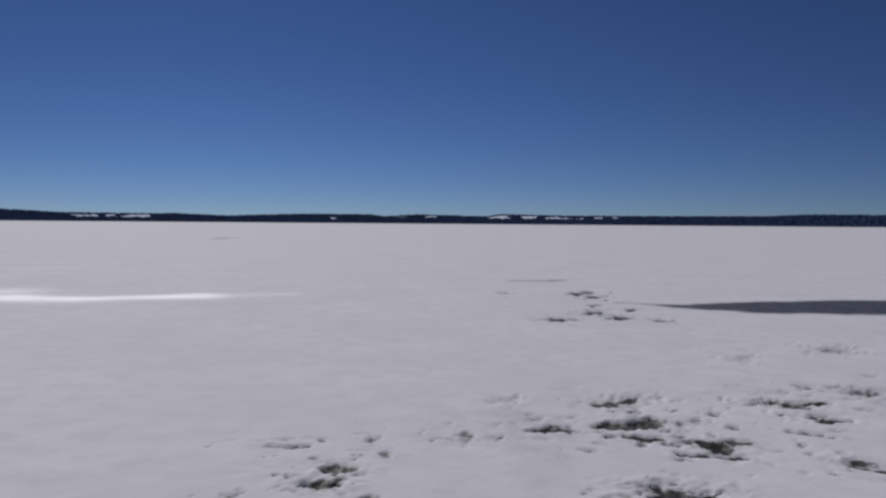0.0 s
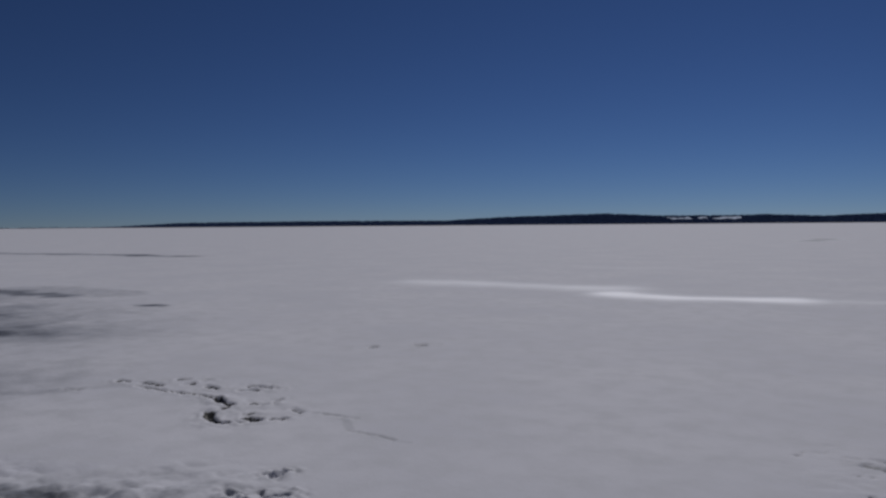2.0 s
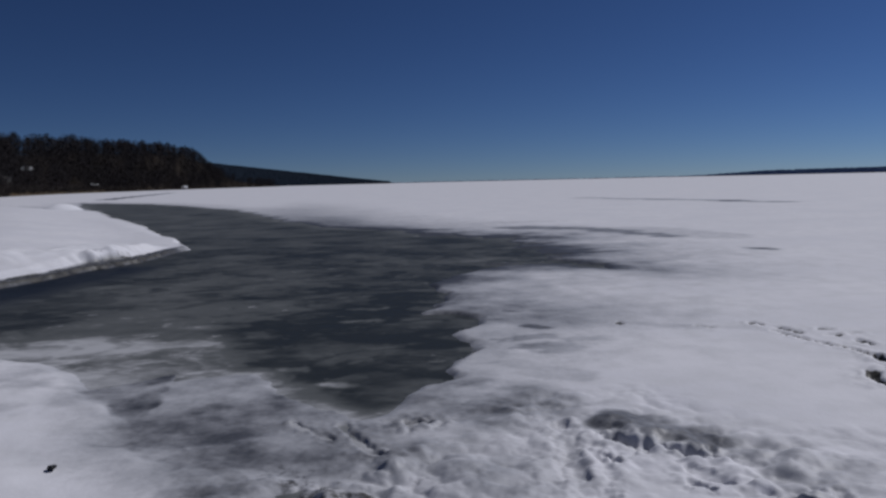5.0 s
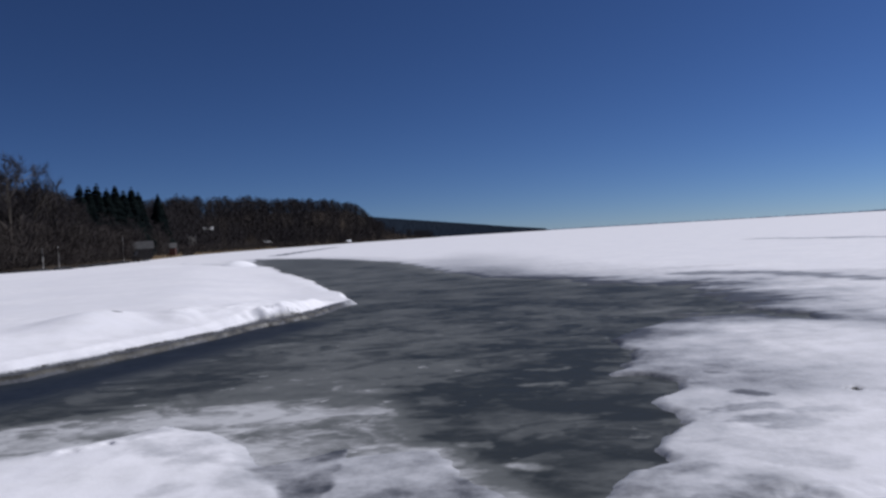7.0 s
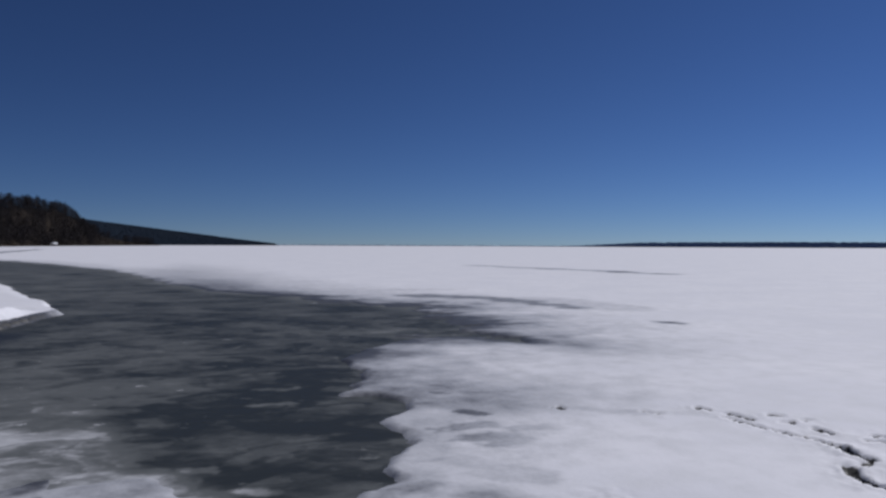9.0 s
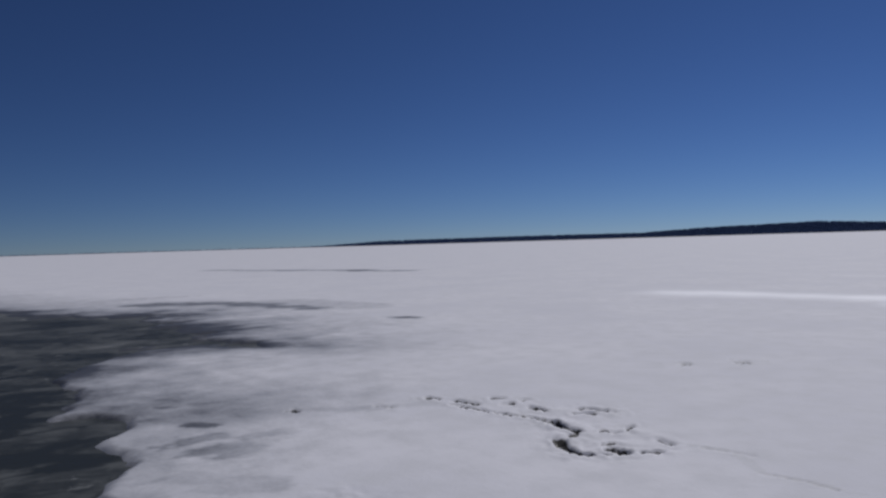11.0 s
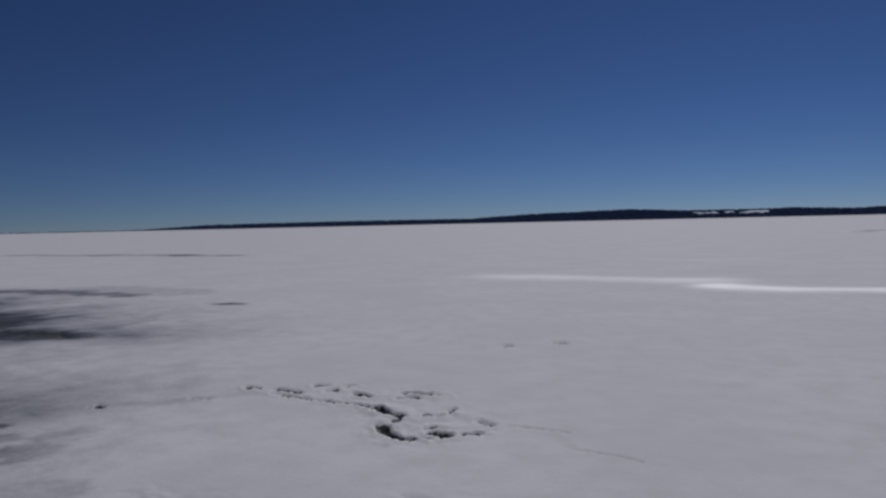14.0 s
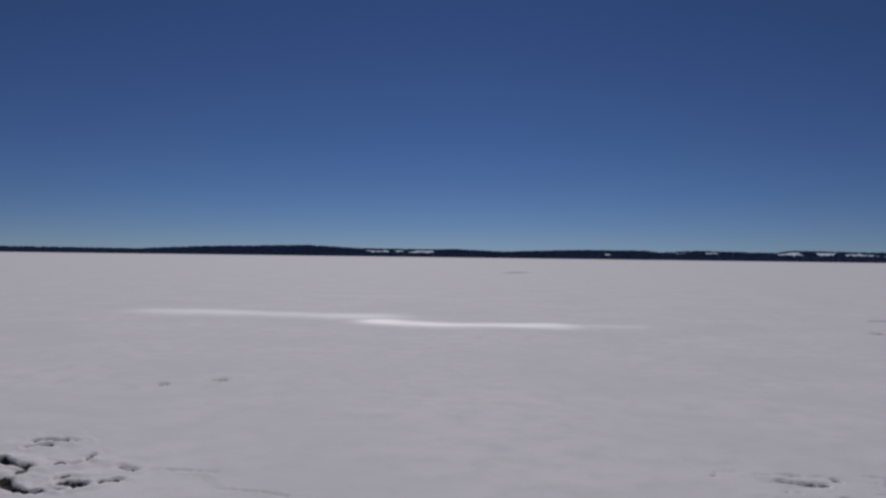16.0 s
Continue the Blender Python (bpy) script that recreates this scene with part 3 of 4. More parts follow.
    wet = np.maximum(wet, shoal * (0.56 + 0.9 * fbm(x, y, 1.3, 40)))
    for points, half, much in WET_LINES + NEAR_WET_SHADE:
        d = along(x, y, points) + (wob + 1.6 * fbm(x * 1.4, y * 0.8, 0.7 / half, 29, 3)) * half * 0.9
        wet = np.maximum(wet, much * smooth(-d, -1.7 * half, -0.55 * half))
    wet = np.maximum(wet, 0.95 * smooth(side, -0.4, 0.3))
    wet = np.maximum(wet, 0.8 * smooth(lead, -0.5, 0.3))
    # churned snow near the shore
    churn = smooth(-np.hypot((x + 5.6) / 2.2, (y - 1.6) / 2.4) + 0.8 * fbm(x, y, 0.9, 58, 3), -1.15, -0.55)
    churn = np.maximum(churn, 0.45 * smooth(-np.hypot((x - 3.2) / 3.8, (y - 8.0) / 3.0), -1.3, -0.6) * smooth(fbm(x, y, 0.9, 59, 3), 0.02, 0.22))
    churn = np.maximum(churn, 0.25 * smooth(-np.hypot((x + 7.9) / 1.3, (y - 5.8) / 0.7), -1.2, -0.6))
    churn = churn * np.maximum(smooth(x, -7.2, -6.4), smooth(y, 0.9, 1.8))
    churn = np.maximum(churn, smooth(-np.hypot((x + 5.6) / 1.1, (y + 0.1) / 1.1), -1.3, -0.6))
    churn = np.maximum(churn, 0.3 * smooth(-np.hypot((x + 0.3) / 1.4, (y - 7.0) / 1.0), -1.3, -0.6))
    slush = smooth(inside(x, y, SLUSH) + 0.4 * fbm(x, y, 1.6, 71, 3), -0.25, 0.12)
    nick = smooth(inside(x, y, NICK) + 0.3 * fbm(x, y, 2.4, 72, 3), -0.14, 0.06)
    churn = churn * (1 - 0.9 * slush) * (1 - 0.55 * smooth(-np.hypot((x + 5.4) / 1.4, (y - 1.5) / 0.9), -1.4, -0.7))
    lumps = 1.5 * (np.abs(fbm(x, y, 2.1, 51, 2)) * 2 - 0.25) + 0.75 * (np.abs(fbm(x, y, 4.4, 53, 2)) * 2 - 0.3) + 0.25 * (np.abs(fbm(x, y, 10.0, 55, 2)) * 2 - 0.3)
    wet = np.maximum(wet, 0.52 * np.maximum(churn, smooth(-np.hypot((x + 7.6) / 1.1, (y + 0.2) / 1.3), -1.3, -0.5)) * smooth(fbm(x, y, 1.6, 57, 4) - 0.12 * lumps, -0.10, 0.14) * smooth(-x, 2.6, 4.0))
    z = 0.012 * fbm(x, y, 0.5, 3, 3) * close + 0.10 * churn * (1 - 0.55 * smooth(y, 2.6, 3.6)) * (0.35 + 0.65 * smooth(fbm(x, y, 0.8, 60, 3), -0.12, 0.12)) * lumps * smooth(r, 1.8, 3.0)
    # snow over the spit and over the near bank, with a cut edge
    rise = 0.28 * smooth(spit, 1.5, 4.0) * (0.1 + 0.9 * smooth(along(x, y, FAR_EDGE), 1.5, 10.0)) - 0.13 * smooth(spit, -0.3, 0.1) * (1 - smooth(spit, 1.0, 3.0))
    z = z + rise * smooth(-r, -150, -120)
    z = z + 0.75 * smooth(-np.hypot((x + 80.0) / 2.6, (y + 19.2) / 2.0), -1.3, -0.1)
    z = z + 0.035 * smooth(bank, -0.25, 0.7) + 0.10 * smooth(bank, 0.2, 3.0) + 0.05 * fbm(x, y, 1.4, 35, 3) * smooth(bank, -0.1, 0.8)
    wet = np.maximum(wet * (1 - smooth(spit, 0.0, 0.2)), 0.9 * smooth(spit, -0.8, -0.4) * (1 - smooth(spit, 0.3, 0.6)) * smooth(x, -28.0, -24.0)) * (1 - 0.9 * smooth(bank + 0.5 * fbm(x, y, 1.3, 34, 3), -0.3, 0.6))
    wet = np.maximum(wet, 0.42 * smooth(bank, -0.2, 0.2) * smooth(fbm(x, y, 1.1, 33, 5), -0.08, 0.22))
    wet = np.maximum(wet, np.maximum(slush * (0.66 + 0.6 * fbm(x, y, 1.3, 73)), nick * (0.76 + 0.9 * fbm(x, y, 2.6, 74, 3))))
    fresh = np.maximum(0.22 * smooth(spit, 0.1, 0.6) * smooth(-r, -140, -110), 0.12 * smooth(bank, 0.0, 0.3))
    fresh = np.maximum(fresh, 0.45 * smooth(-np.hypot((x + 80.0) / 2.6, (y + 19.2) / 2.0), -1.3, -0.6))
    for points, half, much in WHITE_STREAKS:
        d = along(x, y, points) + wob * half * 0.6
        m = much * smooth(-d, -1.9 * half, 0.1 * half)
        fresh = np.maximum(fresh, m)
        z = z + 0.02 * half * m
    depth, dirt, rim = pits(x, y, ALL_HOLES)
    heap, heap_lip, heap_about = slots(x, y, HEAP_CUTS + HEAP_CRACKS, 0.7)
    melt, _, melt_about = slots(x, y, MELT_CUTS)
    trod, trod_lip, trod_about = slots(x, y, SHORE_CUTS + SHORE_TRACKS + BANK_NICKS)
    rubble = np.abs(fbm(x, y, 4.6, 111, 2)) * 2 - 0.22 + 0.6 * (np.abs(fbm(x, y, 10.5, 113, 2)) * 2 - 0.25)
    z = z + (0.075 * trod_about + 0.035 * heap_about + 0.03 * melt_about) * rubble
    wet = np.maximum(wet, 0.50 * trod_about * smooth(fbm(x, y, 2.6, 115, 3) - 0.2 * rubble, -0.02, 0.2))
    depth = np.maximum(np.maximum(depth, 0.07 * melt), np.maximum(0.08 * heap, 0.11 * trod))
    # heap and trodden slots: their inner shade is painted as dark, wet colour
    dirt = np.maximum(dirt, np.maximum(np.maximum(1.1 * smooth(heap, 0.10, 0.45), smooth(melt, 0.12, 0.55)), 0.62 * smooth(trod, 0.35, 0.8) * smooth(fbm(x, y, 3.0, 107, 3), -0.12, 0.12)))
    wet = np.maximum(wet, np.maximum(np.maximum(0.5 * heap, 0.6 * melt), 0.50 * trod))
    z = z + 0.012 * heap_lip + 0.022 * trod_lip * (0.4 + 2.0 * np.abs(fbm(x, y, 4.0, 108, 3)))
    z = z - depth - 0.022 * np.maximum(slush, nick)
    wet = np.maximum(wet, rim)
    stain = smooth(-np.hypot((x - 3.6) / 4.2, (y - 8.2) / 3.2), -1.3, -0.4) * smooth(fbm(x, y * 0.6, 0.9, 93, 4), -0.02, 0.25)
    wet = np.maximum(wet, 0.30 * stain)
    dirt = np.maximum(dirt, 0.24 * stain * smooth(fbm(x, y * 0.7, 3.5, 94, 3), 0.0, 0.25))
    # hollows of the churned snow are darker; brown grit lies by the near stones
    darkening = churn * smooth(-lumps, -0.05, 0.25) * smooth(fbm(x, y, 1.7, 83), -0.06, 0.2)
    brown = smooth(-np.hypot((x + 5.6) / 1.2, (y + 0.1) / 1.2), -1.4, -0.4)
    dirt = np.maximum(dirt, np.maximum(0.22 * darkening, 0.48 * brown * smooth(fbm(x, y, 2.4, 87), -0.12, 0.2)))
    hollow = 0.085 * (smooth(np.maximum(pool, lead), -0.5, 0.4) * (1 - near_side) + smooth(pool, -0.14, 0.12) * near_side) * (1 - smooth(bank, -0.25, 0.2)) * (1 - 0.8 * np.maximum(np.maximum(slush, nick), smooth(-np.hypot((x + 7.7) / 1.0, (y + 1.6) / 0.6), -1.2, -0.8))) * (1 - smooth(spit, -0.02, 0.1))
    return z - hollow, wet, dirt, fresh, pool


# ---- the ground: snow-covered lake ice, one sheet out to the horizon ----
CX, CY = -1.2, -0.2
dips = np.radians(np.concatenate([np.arange(33.0, 1.0, -0.07)]))
radii = np.concatenate([[0.0, 0.8], np.arange(1.4, 3.05, 0.05), 2.0 / np.tan(dips[dips > radians(1.9)]), np.arange(60.5, 118, 1.0), np.geomspace(118, 4700, 50)])
turns = np.radians(np.concatenate([np.arange(-36, 128, 0.14), np.arange(128, 324, 2.0)]))
rr, aa = np.meshgrid(radii, turns, indexing="ij")
gx, gy = (CX - np.sin(aa) * rr).ravel(), (CY + np.cos(aa) * rr).ravel()
gz, g_wet, g_dirt_shade, g_whiter, g_pool = shore_ice(gx, gy)
g_quads = lattice(len(radii), len(turns), wrap=True)[:, ::-1]
ground = grid_mesh("ground", gx, gy, gz, g_quads, SNOW, wet=g_wet, dirt=g_dirt_shade, fresh=g_whiter)
tagged(ground, "old grey snow over lake ice, trampled and pitted by the shore", "snow", kind="structure")

# ---- the melt pool: one flat sheet of dark wet ice that the snow sinks under ----
keep = (g_pool[g_quads] > -1.2).all(1)
used, flat = np.unique(g_quads[keep], return_inverse=True)
px, py = gx[used], gy[used]
open_water = smooth(-along(px, py, [(-11.4, -9.8), (-13.6, -6.8), (-17, -5.5), (-21.5, -4.1)]), -1.7, -0.2)
edge = along(px, py, [(-12.6, -5.6), (-13.2, -4.1), (-14.0, -2.6), (-13.4, -1.2), (-11.4, -0.7), (-10.2, -0.5), (-9.0, -0.5), (-8.4, 0.0), (-8.0, 0.6)])
plate = smooth(inside(px, py, GREY_ICE) + 0.5 * fbm(px, py * 0.6, 1.3, 44, 3), -0.2, 0.3)
film = 0.22 * smooth(-np.hypot((px + 15.5) / 4.2, (py + 1.6) / 2.2), -1.3, -0.2) + 0.42 * fbm(px, py * 0.7, 0.8, 41, 4) + 0.14 * smooth(-px, 20, 50) + 0.10 * smooth(-px, 13, 22)
film = film * (1 - 0.85 * plate) + (0.18 + 0.24 * smooth(edge, 0.0, 0.4) * smooth(px, -13.0, -10.8) + 0.30 * smooth(edge, 0.1, 2.0) + 0.5 * fbm(px, py * 0.6, 1.4, 43, 4)) * plate
mottle = 1 - 0.7 * smooth(-px, 17.0, 30.0)
near_slush = smooth(inside(px, py, SLUSH) + 0.4 * fbm(px, py, 1.6, 45, 3), -0.4, 0.1)
film = film * (1 - near_slush) + (0.58 + 0.4 * fbm(px, py, 1.5, 47, 3)) * near_slush
for floes in ([(-12.4, 0.72), (-12.4, 1.1)], [(-13.42, 0.92), (-13.4, 1.35)], [(-9.69, -0.1), (-9.67, 0.01)], [(-8.9, 0.15), (-8.8, 0.48)]):
    film = film + 0.42 * smooth(-along(px, py, floes) + 0.42 * fbm(px, py, 3.4, 48, 4), -0.13, -0.02)
film = film + (0.45 - 0.25 * smooth(px, -20, -16)) * smooth(-g_pool[used] / (1 + 0.06 * np.clip(-px - 15, 0, 80)), -0.5, 0.1) * (0.5 + 1.2 * fbm(px, py, 0.9, 46, 3)) - 0.05
film = film + 0.16 * smooth(-along(px, py, [(-10.6, 0.2), (-9.6, 1.2)]), -0.7, -0.2) - 0.05 * (1 - plate)
film = film + 0.3 * smooth(-g_pool[used], -0.35, 0.1) * smooth(px, -9.0, -8.2) * smooth(-py, -0.8, 0.0)
film = film + (0.20 + 0.5 * fbm(px, py * 0.6, 2.6, 52, 4)) * smooth(inside(px, py, PALE_ICE) + 0.5 * fbm(px, py * 0.7, 1.5, 50, 4), -0.15, 0.25)
film = film + (0.16 + 0.6 * fbm(px, py * 0.6, 1.9, 53, 4)) * smooth(inside(px, py, NEAR_SNOW) + 0.3 * fbm(px, py, 1.2, 49, 3), -0.9, 0.0)
clear = smooth(-np.hypot((px + 11.3) / 2.7, (py - 0.9) / 1.2) + 0.8 * fbm(px, py * 0.8, 1.1, 56, 4), -1.15, -0.75)
film = film + 0.05 - 0.15 * clear
film = np.minimum(film, 0.56 + 0.45 * fbm(px, py * 0.6, 2.2, 54, 4))
pool = grid_mesh("water", px, py, np.full(len(px), -0.045), flat.reshape(-1, 4), WATER, film=film, cold=open_water, mottle=mottle)
tagged(pool, "dark wet melt pool of thin ice beside the shore", "water", kind="structure")


# ---- the snow bank on the spit, with its cut and dirty foot along the water ----
ux, uy = -0.880, 0.475                       # along the near edge
bu, bv = np.meshgrid(np.concatenate([np.arange(-4.0, 40.0, 0.06), np.arange(40.0, 90.0, 0.5)]),
                     np.concatenate([np.arange(-2.6, 1.2, 0.03), np.arange(1.2, 4.0, 0.08), np.geomspace(4.0, 60.0, 46)]), indexing="ij")
bx, by = (-12.0 + ux * bu - uy * bv).ravel(), (-11.0 + uy * bu + ux * bv).ravel()
deep_in = inside(bx, by, SPIT) + 0.4 * fbm(bx, by, 1.6, 60, 3) * smooth(-np.abs(bx + 22.8), -2.6, -1.2) + 0.22 * fbm(bx, by, 0.9, 61, 4) + 0.5 * fbm(bx, by, 0.25, 62, 2)
low_side = 0.12 + 0.88 * smooth(along(bx, by, FAR_EDGE), 0.9, 6.0)
foot = 0.13 * smooth(deep_in, -0.12, 0.06)
ledge = 0.06 * smooth(deep_in, 0.16, 0.24) * low_side
slope = (0.10 * smooth(deep_in, 0.20, 0.55) + 0.26 * smooth(deep_in, 0.3, 2.6)) * low_side + 0.07 * fbm(bx, by, 0.5, 63, 3) * smooth(deep_in, 0.4, 2.0)
knolls = smooth(-along(bx, by, [(-21.0, -6.3), (-23.5, -4.9), (-25.8, -3.8)]), -1.1, -0.15) * smooth(deep_in, 0.15, 0.6)
knob = smooth(-np.hypot((bx + 23.6) / 2.6, (by + 5.0) / 1.1), -1.35, -0.2) * smooth(deep_in, 0.12, 0.45)
lump = smooth(-np.hypot((bx + 22.3) / 1.0, (by + 4.25) / 0.6) + 0.9 * fbm(bx, by, 1.5, 70, 3), -1.1, -0.35) * smooth(deep_in, 0.10, 0.3)
hump = smooth(-np.hypot((bx + 19.8) / 1.8, (by + 8.0) / 1.2), -1.3, 0.0)
bz = -0.10 + foot + ledge + slope + knolls * (0.10 + 0.30 * fbm(bx, by, 0.6, 64, 2) + 0.22 * np.abs(fbm(bx, by, 1.1, 65, 2))) + 0.16 * knob + 0.24 * lump * (0.6 + 1.4 * np.abs(fbm(bx, by, 1.9, 71, 2))) + 0.22 * hump + 0.05 - 0.4 * smooth(bv.ravel(), 35.0, 60.0) - 0.5 * smooth(bu.ravel(), 50.0, 85.0)
thick = 0.03 * fbm(bx, by, 0.6, 67, 3)
b_dirt_shade = 0.75 * smooth(deep_in, -0.06, -0.03) * (1 - smooth(deep_in + thick, 0.02, 0.05)) + 0.75 * smooth(deep_in, 0.14, 0.16) * (1 - smooth(deep_in + thick, 0.19, 0.23)) * smooth(fbm(bx, by, 0.8, 66), -0.2, 0.05)
b_dirt_shade = np.maximum(b_dirt_shade, 0.8 * smooth(-np.hypot((bx + 20.3) / 0.10, (by + 7.6) / 0.14), -1.4, -0.6))
# spots below the lumps near the tip imitate undercut shade in dark colour
b_dirt_shade = np.maximum(b_dirt_shade, 0.35 * smooth(fbm(bx, by, 2.6, 68, 3), 0.12, 0.24) * smooth(deep_in, 0.1, 0.2) * (1 - smooth(deep_in, 0.4, 0.7)) * smooth(-np.abs(bx + 22.9), -1.7, -1.0))
b_dirt_shade = np.maximum(b_dirt_shade, 0.7 * (1 - smooth(deep_in + thick, 0.02, 0.08)) * smooth(fbm(bx, by, 1.9, 69, 3), -0.2, 0.1))
b_dirt_shade = b_dirt_shade * smooth(bx, -27.5, -25.0)
b_wet = 0.95 * (1 - smooth(deep_in + thick, 0.15, 0.26)) * smooth(bx, -28.5, -26.0)
b_quads = lattice(*bu.shape)
b_keep = (deep_in[b_quads] > -0.2).any(1)
b_used, b_flat = np.unique(b_quads[b_keep], return_inverse=True)
# knob, knolls and lump are whitened to look sunlit
snow_bank = grid_mesh("snow_bank", bx[b_used], by[b_used], bz[b_used], b_flat.reshape(-1, 4), SNOW,
                      wet=b_wet[b_used], dirt=b_dirt_shade[b_used], fresh=0.05 * smooth(deep_in[b_used], 0.15, 0.5) + 0.22 * knob[b_used] + 0.12 * knolls[b_used] + 0.2 * lump[b_used])
tagged(snow_bank, "white snow bank on a spit with a dirty cut edge at the water", "snow bank", kind="structure")


# ---- land on the horizon ----
def polar(az, r, z=0.0):
    """A place by its azimuth, in degrees to the left from +y, and its distance."""
    return (-math.sin(radians(az)) * r, math.cos(radians(az)) * r, z)


def table(az, rows):
    return np.interp(az, [a for a, _ in rows], [b for _, b in rows])


SHORE_R = [(80, 1700), (89.5, 1400), (93, 1000), (95.4, 800), (99.3, 570), (103, 450), (106.8, 315), (110.4, 195), (113.8, 152), (117, 130), (125, 112), (150, 100)]
SHORE_H = [(89.5, 0), (91, 4), (92.5, 9), (93.4, 14), (94.1, 22), (95.0, 37), (95.8, 41), (97, 39), (99.2, 34), (101, 31), (103, 28), (106, 21), (108, 15), (110, 10), (117, 6), (150, 8)]


def shore_land(az, s):
    """Distance and height of the wooded shore; s is metres behind the waterline."""
    r = table(az, SHORE_R) + s
    bank = 1.3 * smooth(s, -1.0, 5.0) - 0.3
    return r, bank + table(az, SHORE_H) * smooth(s, 10, 70 + 0.2 * r)


def land_strip(name, az0, az1, step, depths, shape, mat, label, field=None):
    az, s = np.meshgrid(np.arange(az0, az1 + step / 2, step), np.array(depths, float), indexing="ij")
    a, d = az.ravel(), s.ravel()
    r, z = shape(a, d)
    x, y = -np.sin(np.radians(a)) * r, np.cos(np.radians(a)) * r
    z = z + fbm(x, y, 0.02, 13) * np.clip(z, 0, 4)
    f = field(a, d, r, z) if field else np.zeros(len(a))
    ob = grid_mesh(name, x, y, z, lattice(az.shape[0], az.shape[1]), mat, field=f)
    return tagged(ob, label, "land", kind="structure")


def shore_field(a, s, r, z):
    return 0.25 * smooth(-s, -10, -1) + 0.08


land_strip("hillside_shore", 89.6, 150.0, 0.4, [-3, -1, 1, 3, 6, 10, 16, 25, 40, 60, 90, 130, 180, 240, 320, 420], shore_land, SHORE_LAND,
           "brown wooded hillside with patches of snow above the shore", shore_field)

HEAD_R = [(81.5, 2700), (87, 2100), (94, 1500), (98, 1300)]
HEAD_E = [(81.6, 0.02), (82.3, 0.10), (84.3, 0.36), (87.3, 0.80), (91.3, 1.37), (94.2, 1.78), (98, 2.0)]


def head_land(az, s):
    r = table(az, HEAD_R) + s
    top = np.tan(np.radians(table(az, HEAD_E))) * (table(az, HEAD_R) + 220)
    return r, -0.5 + 0.86 * top * smooth(s, -20, 230)


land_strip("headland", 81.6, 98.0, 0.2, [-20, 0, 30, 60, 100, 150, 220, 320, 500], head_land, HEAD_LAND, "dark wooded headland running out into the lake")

FAR_E = [(-40, .76), (-33, .82), (-27, .85), (-24.5, .73), (-17.6, .71), (-11, .70), (-6.5, .78), (-5.6, .62), (-.6, .72), (2, .58), (2.9, .71), (7.9, .69),
         (12.8, .52), (16, .66), (17.5, .62), (22.8, .63), (24, .68), (26.7, .81), (33.5, .64), (38, .40), (46, .43), (56, .36), (60, .15), (63, .08), (82, .05)]
FIELDS = [(17.4, 22.8, .27, .43), (-15, -5.2, .38, .54), (-19, -11, .60, .66), (4.9, 6.2, .25, .34), (9.5, 12.6, .40, .48), (-2.2, 1.9, .42, .50)]


def far_land(az, s):
    r = 2950 + s + 350 * smooth(az, 40, 60) + 600 * smooth(az, 56, 64)
    top = np.tan(np.radians(table(az, FAR_E))) * (r - s + 600) - np.where(az > 60, 5, 9)
    return r, -0.5 + np.maximum(top, 1.0) * smooth(s, -10, 620)


def far_field(a, s, r, z):
    e, f = np.degrees(np.arctan2(z - 2, r)), np.zeros(len(a))
    for a0, a1, e0, e1 in FIELDS:
        f = np.maximum(f, smooth(a, a0 - .2, a0 + .9) * (1 - smooth(a, a1 - .9, a1 + .2)) * smooth(e, e0 - .04, e0) * (1 - smooth(e, e1, e1 + .05)))
    return f * smooth(fbm(a, s * 0.004, 1.5, 17, 3), -0.16, 0.02)


land_strip("far_shore", -40, 82.5, 0.15, [-10, 40, 90, 140, 190, 240, 290, 340, 390, 440, 500, 560, 620, 700, 900], far_land, HAZY_FAR_LAND,
           "low wooded hills with snowy fields across the lake, coloured blue for haze", far_field)


# ---- trees ----
def tube(verts, faces, a, b, ra, rb, sides=4):
    """A tapered limb from a to b."""
    a, b = Vector(a), Vector(b)
    way = (b - a).normalized()
    u = way.orthogonal().normalized()
    w = way.cross(u)
    k = len(verts)
    for p, r in ((a, ra), (b, rb)):
        for i in range(sides):
            t = 2 * math.pi * i / sides
            verts.append(p + (u * math.cos(t) + w * math.sin(t)) * r)
    for i in range(sides):
        j = (i + 1) % sides
        faces.append((k + i, k + j, k + sides + j, k + sides + i))


def sliver(verts, faces, a, way, length, width):
    """One thin twig."""
    k = len(verts)
    side = way.cross(Vector((rnd.uniform(-1, 1), rnd.uniform(-1, 1), rnd.uniform(-1, 1)))).normalized() * width
    verts += [a - side, a + side, a + way * length]
    faces.append((k, k + 1, k + 2))


rnd = random.Random(7)


def limb_tree(height, wood, twigs, depth=4, spread=0.5):
    """Fills the lists for the wood and the twigs of one bare broad-leaved tree with its foot at the origin."""
    def grow(a, way, length, radius, level):
        b = a + way * length
        tube(wood[0], wood[1], a, b, radius, radius * 0.62, 5 if level == 0 else 3)
        if level >= depth:
            for _ in range(20):
                w = (way + Vector((rnd.gauss(0, .6), rnd.gauss(0, .6), rnd.gauss(.15, .5)))).normalized()
                sliver(twigs[0], twigs[1], a + way * length * rnd.uniform(.2, 1), w, rnd.uniform(.5, 1.1) * height / 14, 0.022)
            return
        for k in range(3 if level else 5):
            at = a + way * length * (rnd.uniform(0.45, 1.0) if k else 1.0)
            w = (way + Vector((rnd.gauss(0, spread), rnd.gauss(0, spread), rnd.gauss(.18, .2)))).normalized()
            grow(at, w, length * rnd.uniform(.55, .78), radius * .58, level + 1)

    grow(Vector((0, 0, -0.3)), Vector((rnd.gauss(0, .04), rnd.gauss(0, .04), 1)).normalized(), height * .36, height * .014, 0)


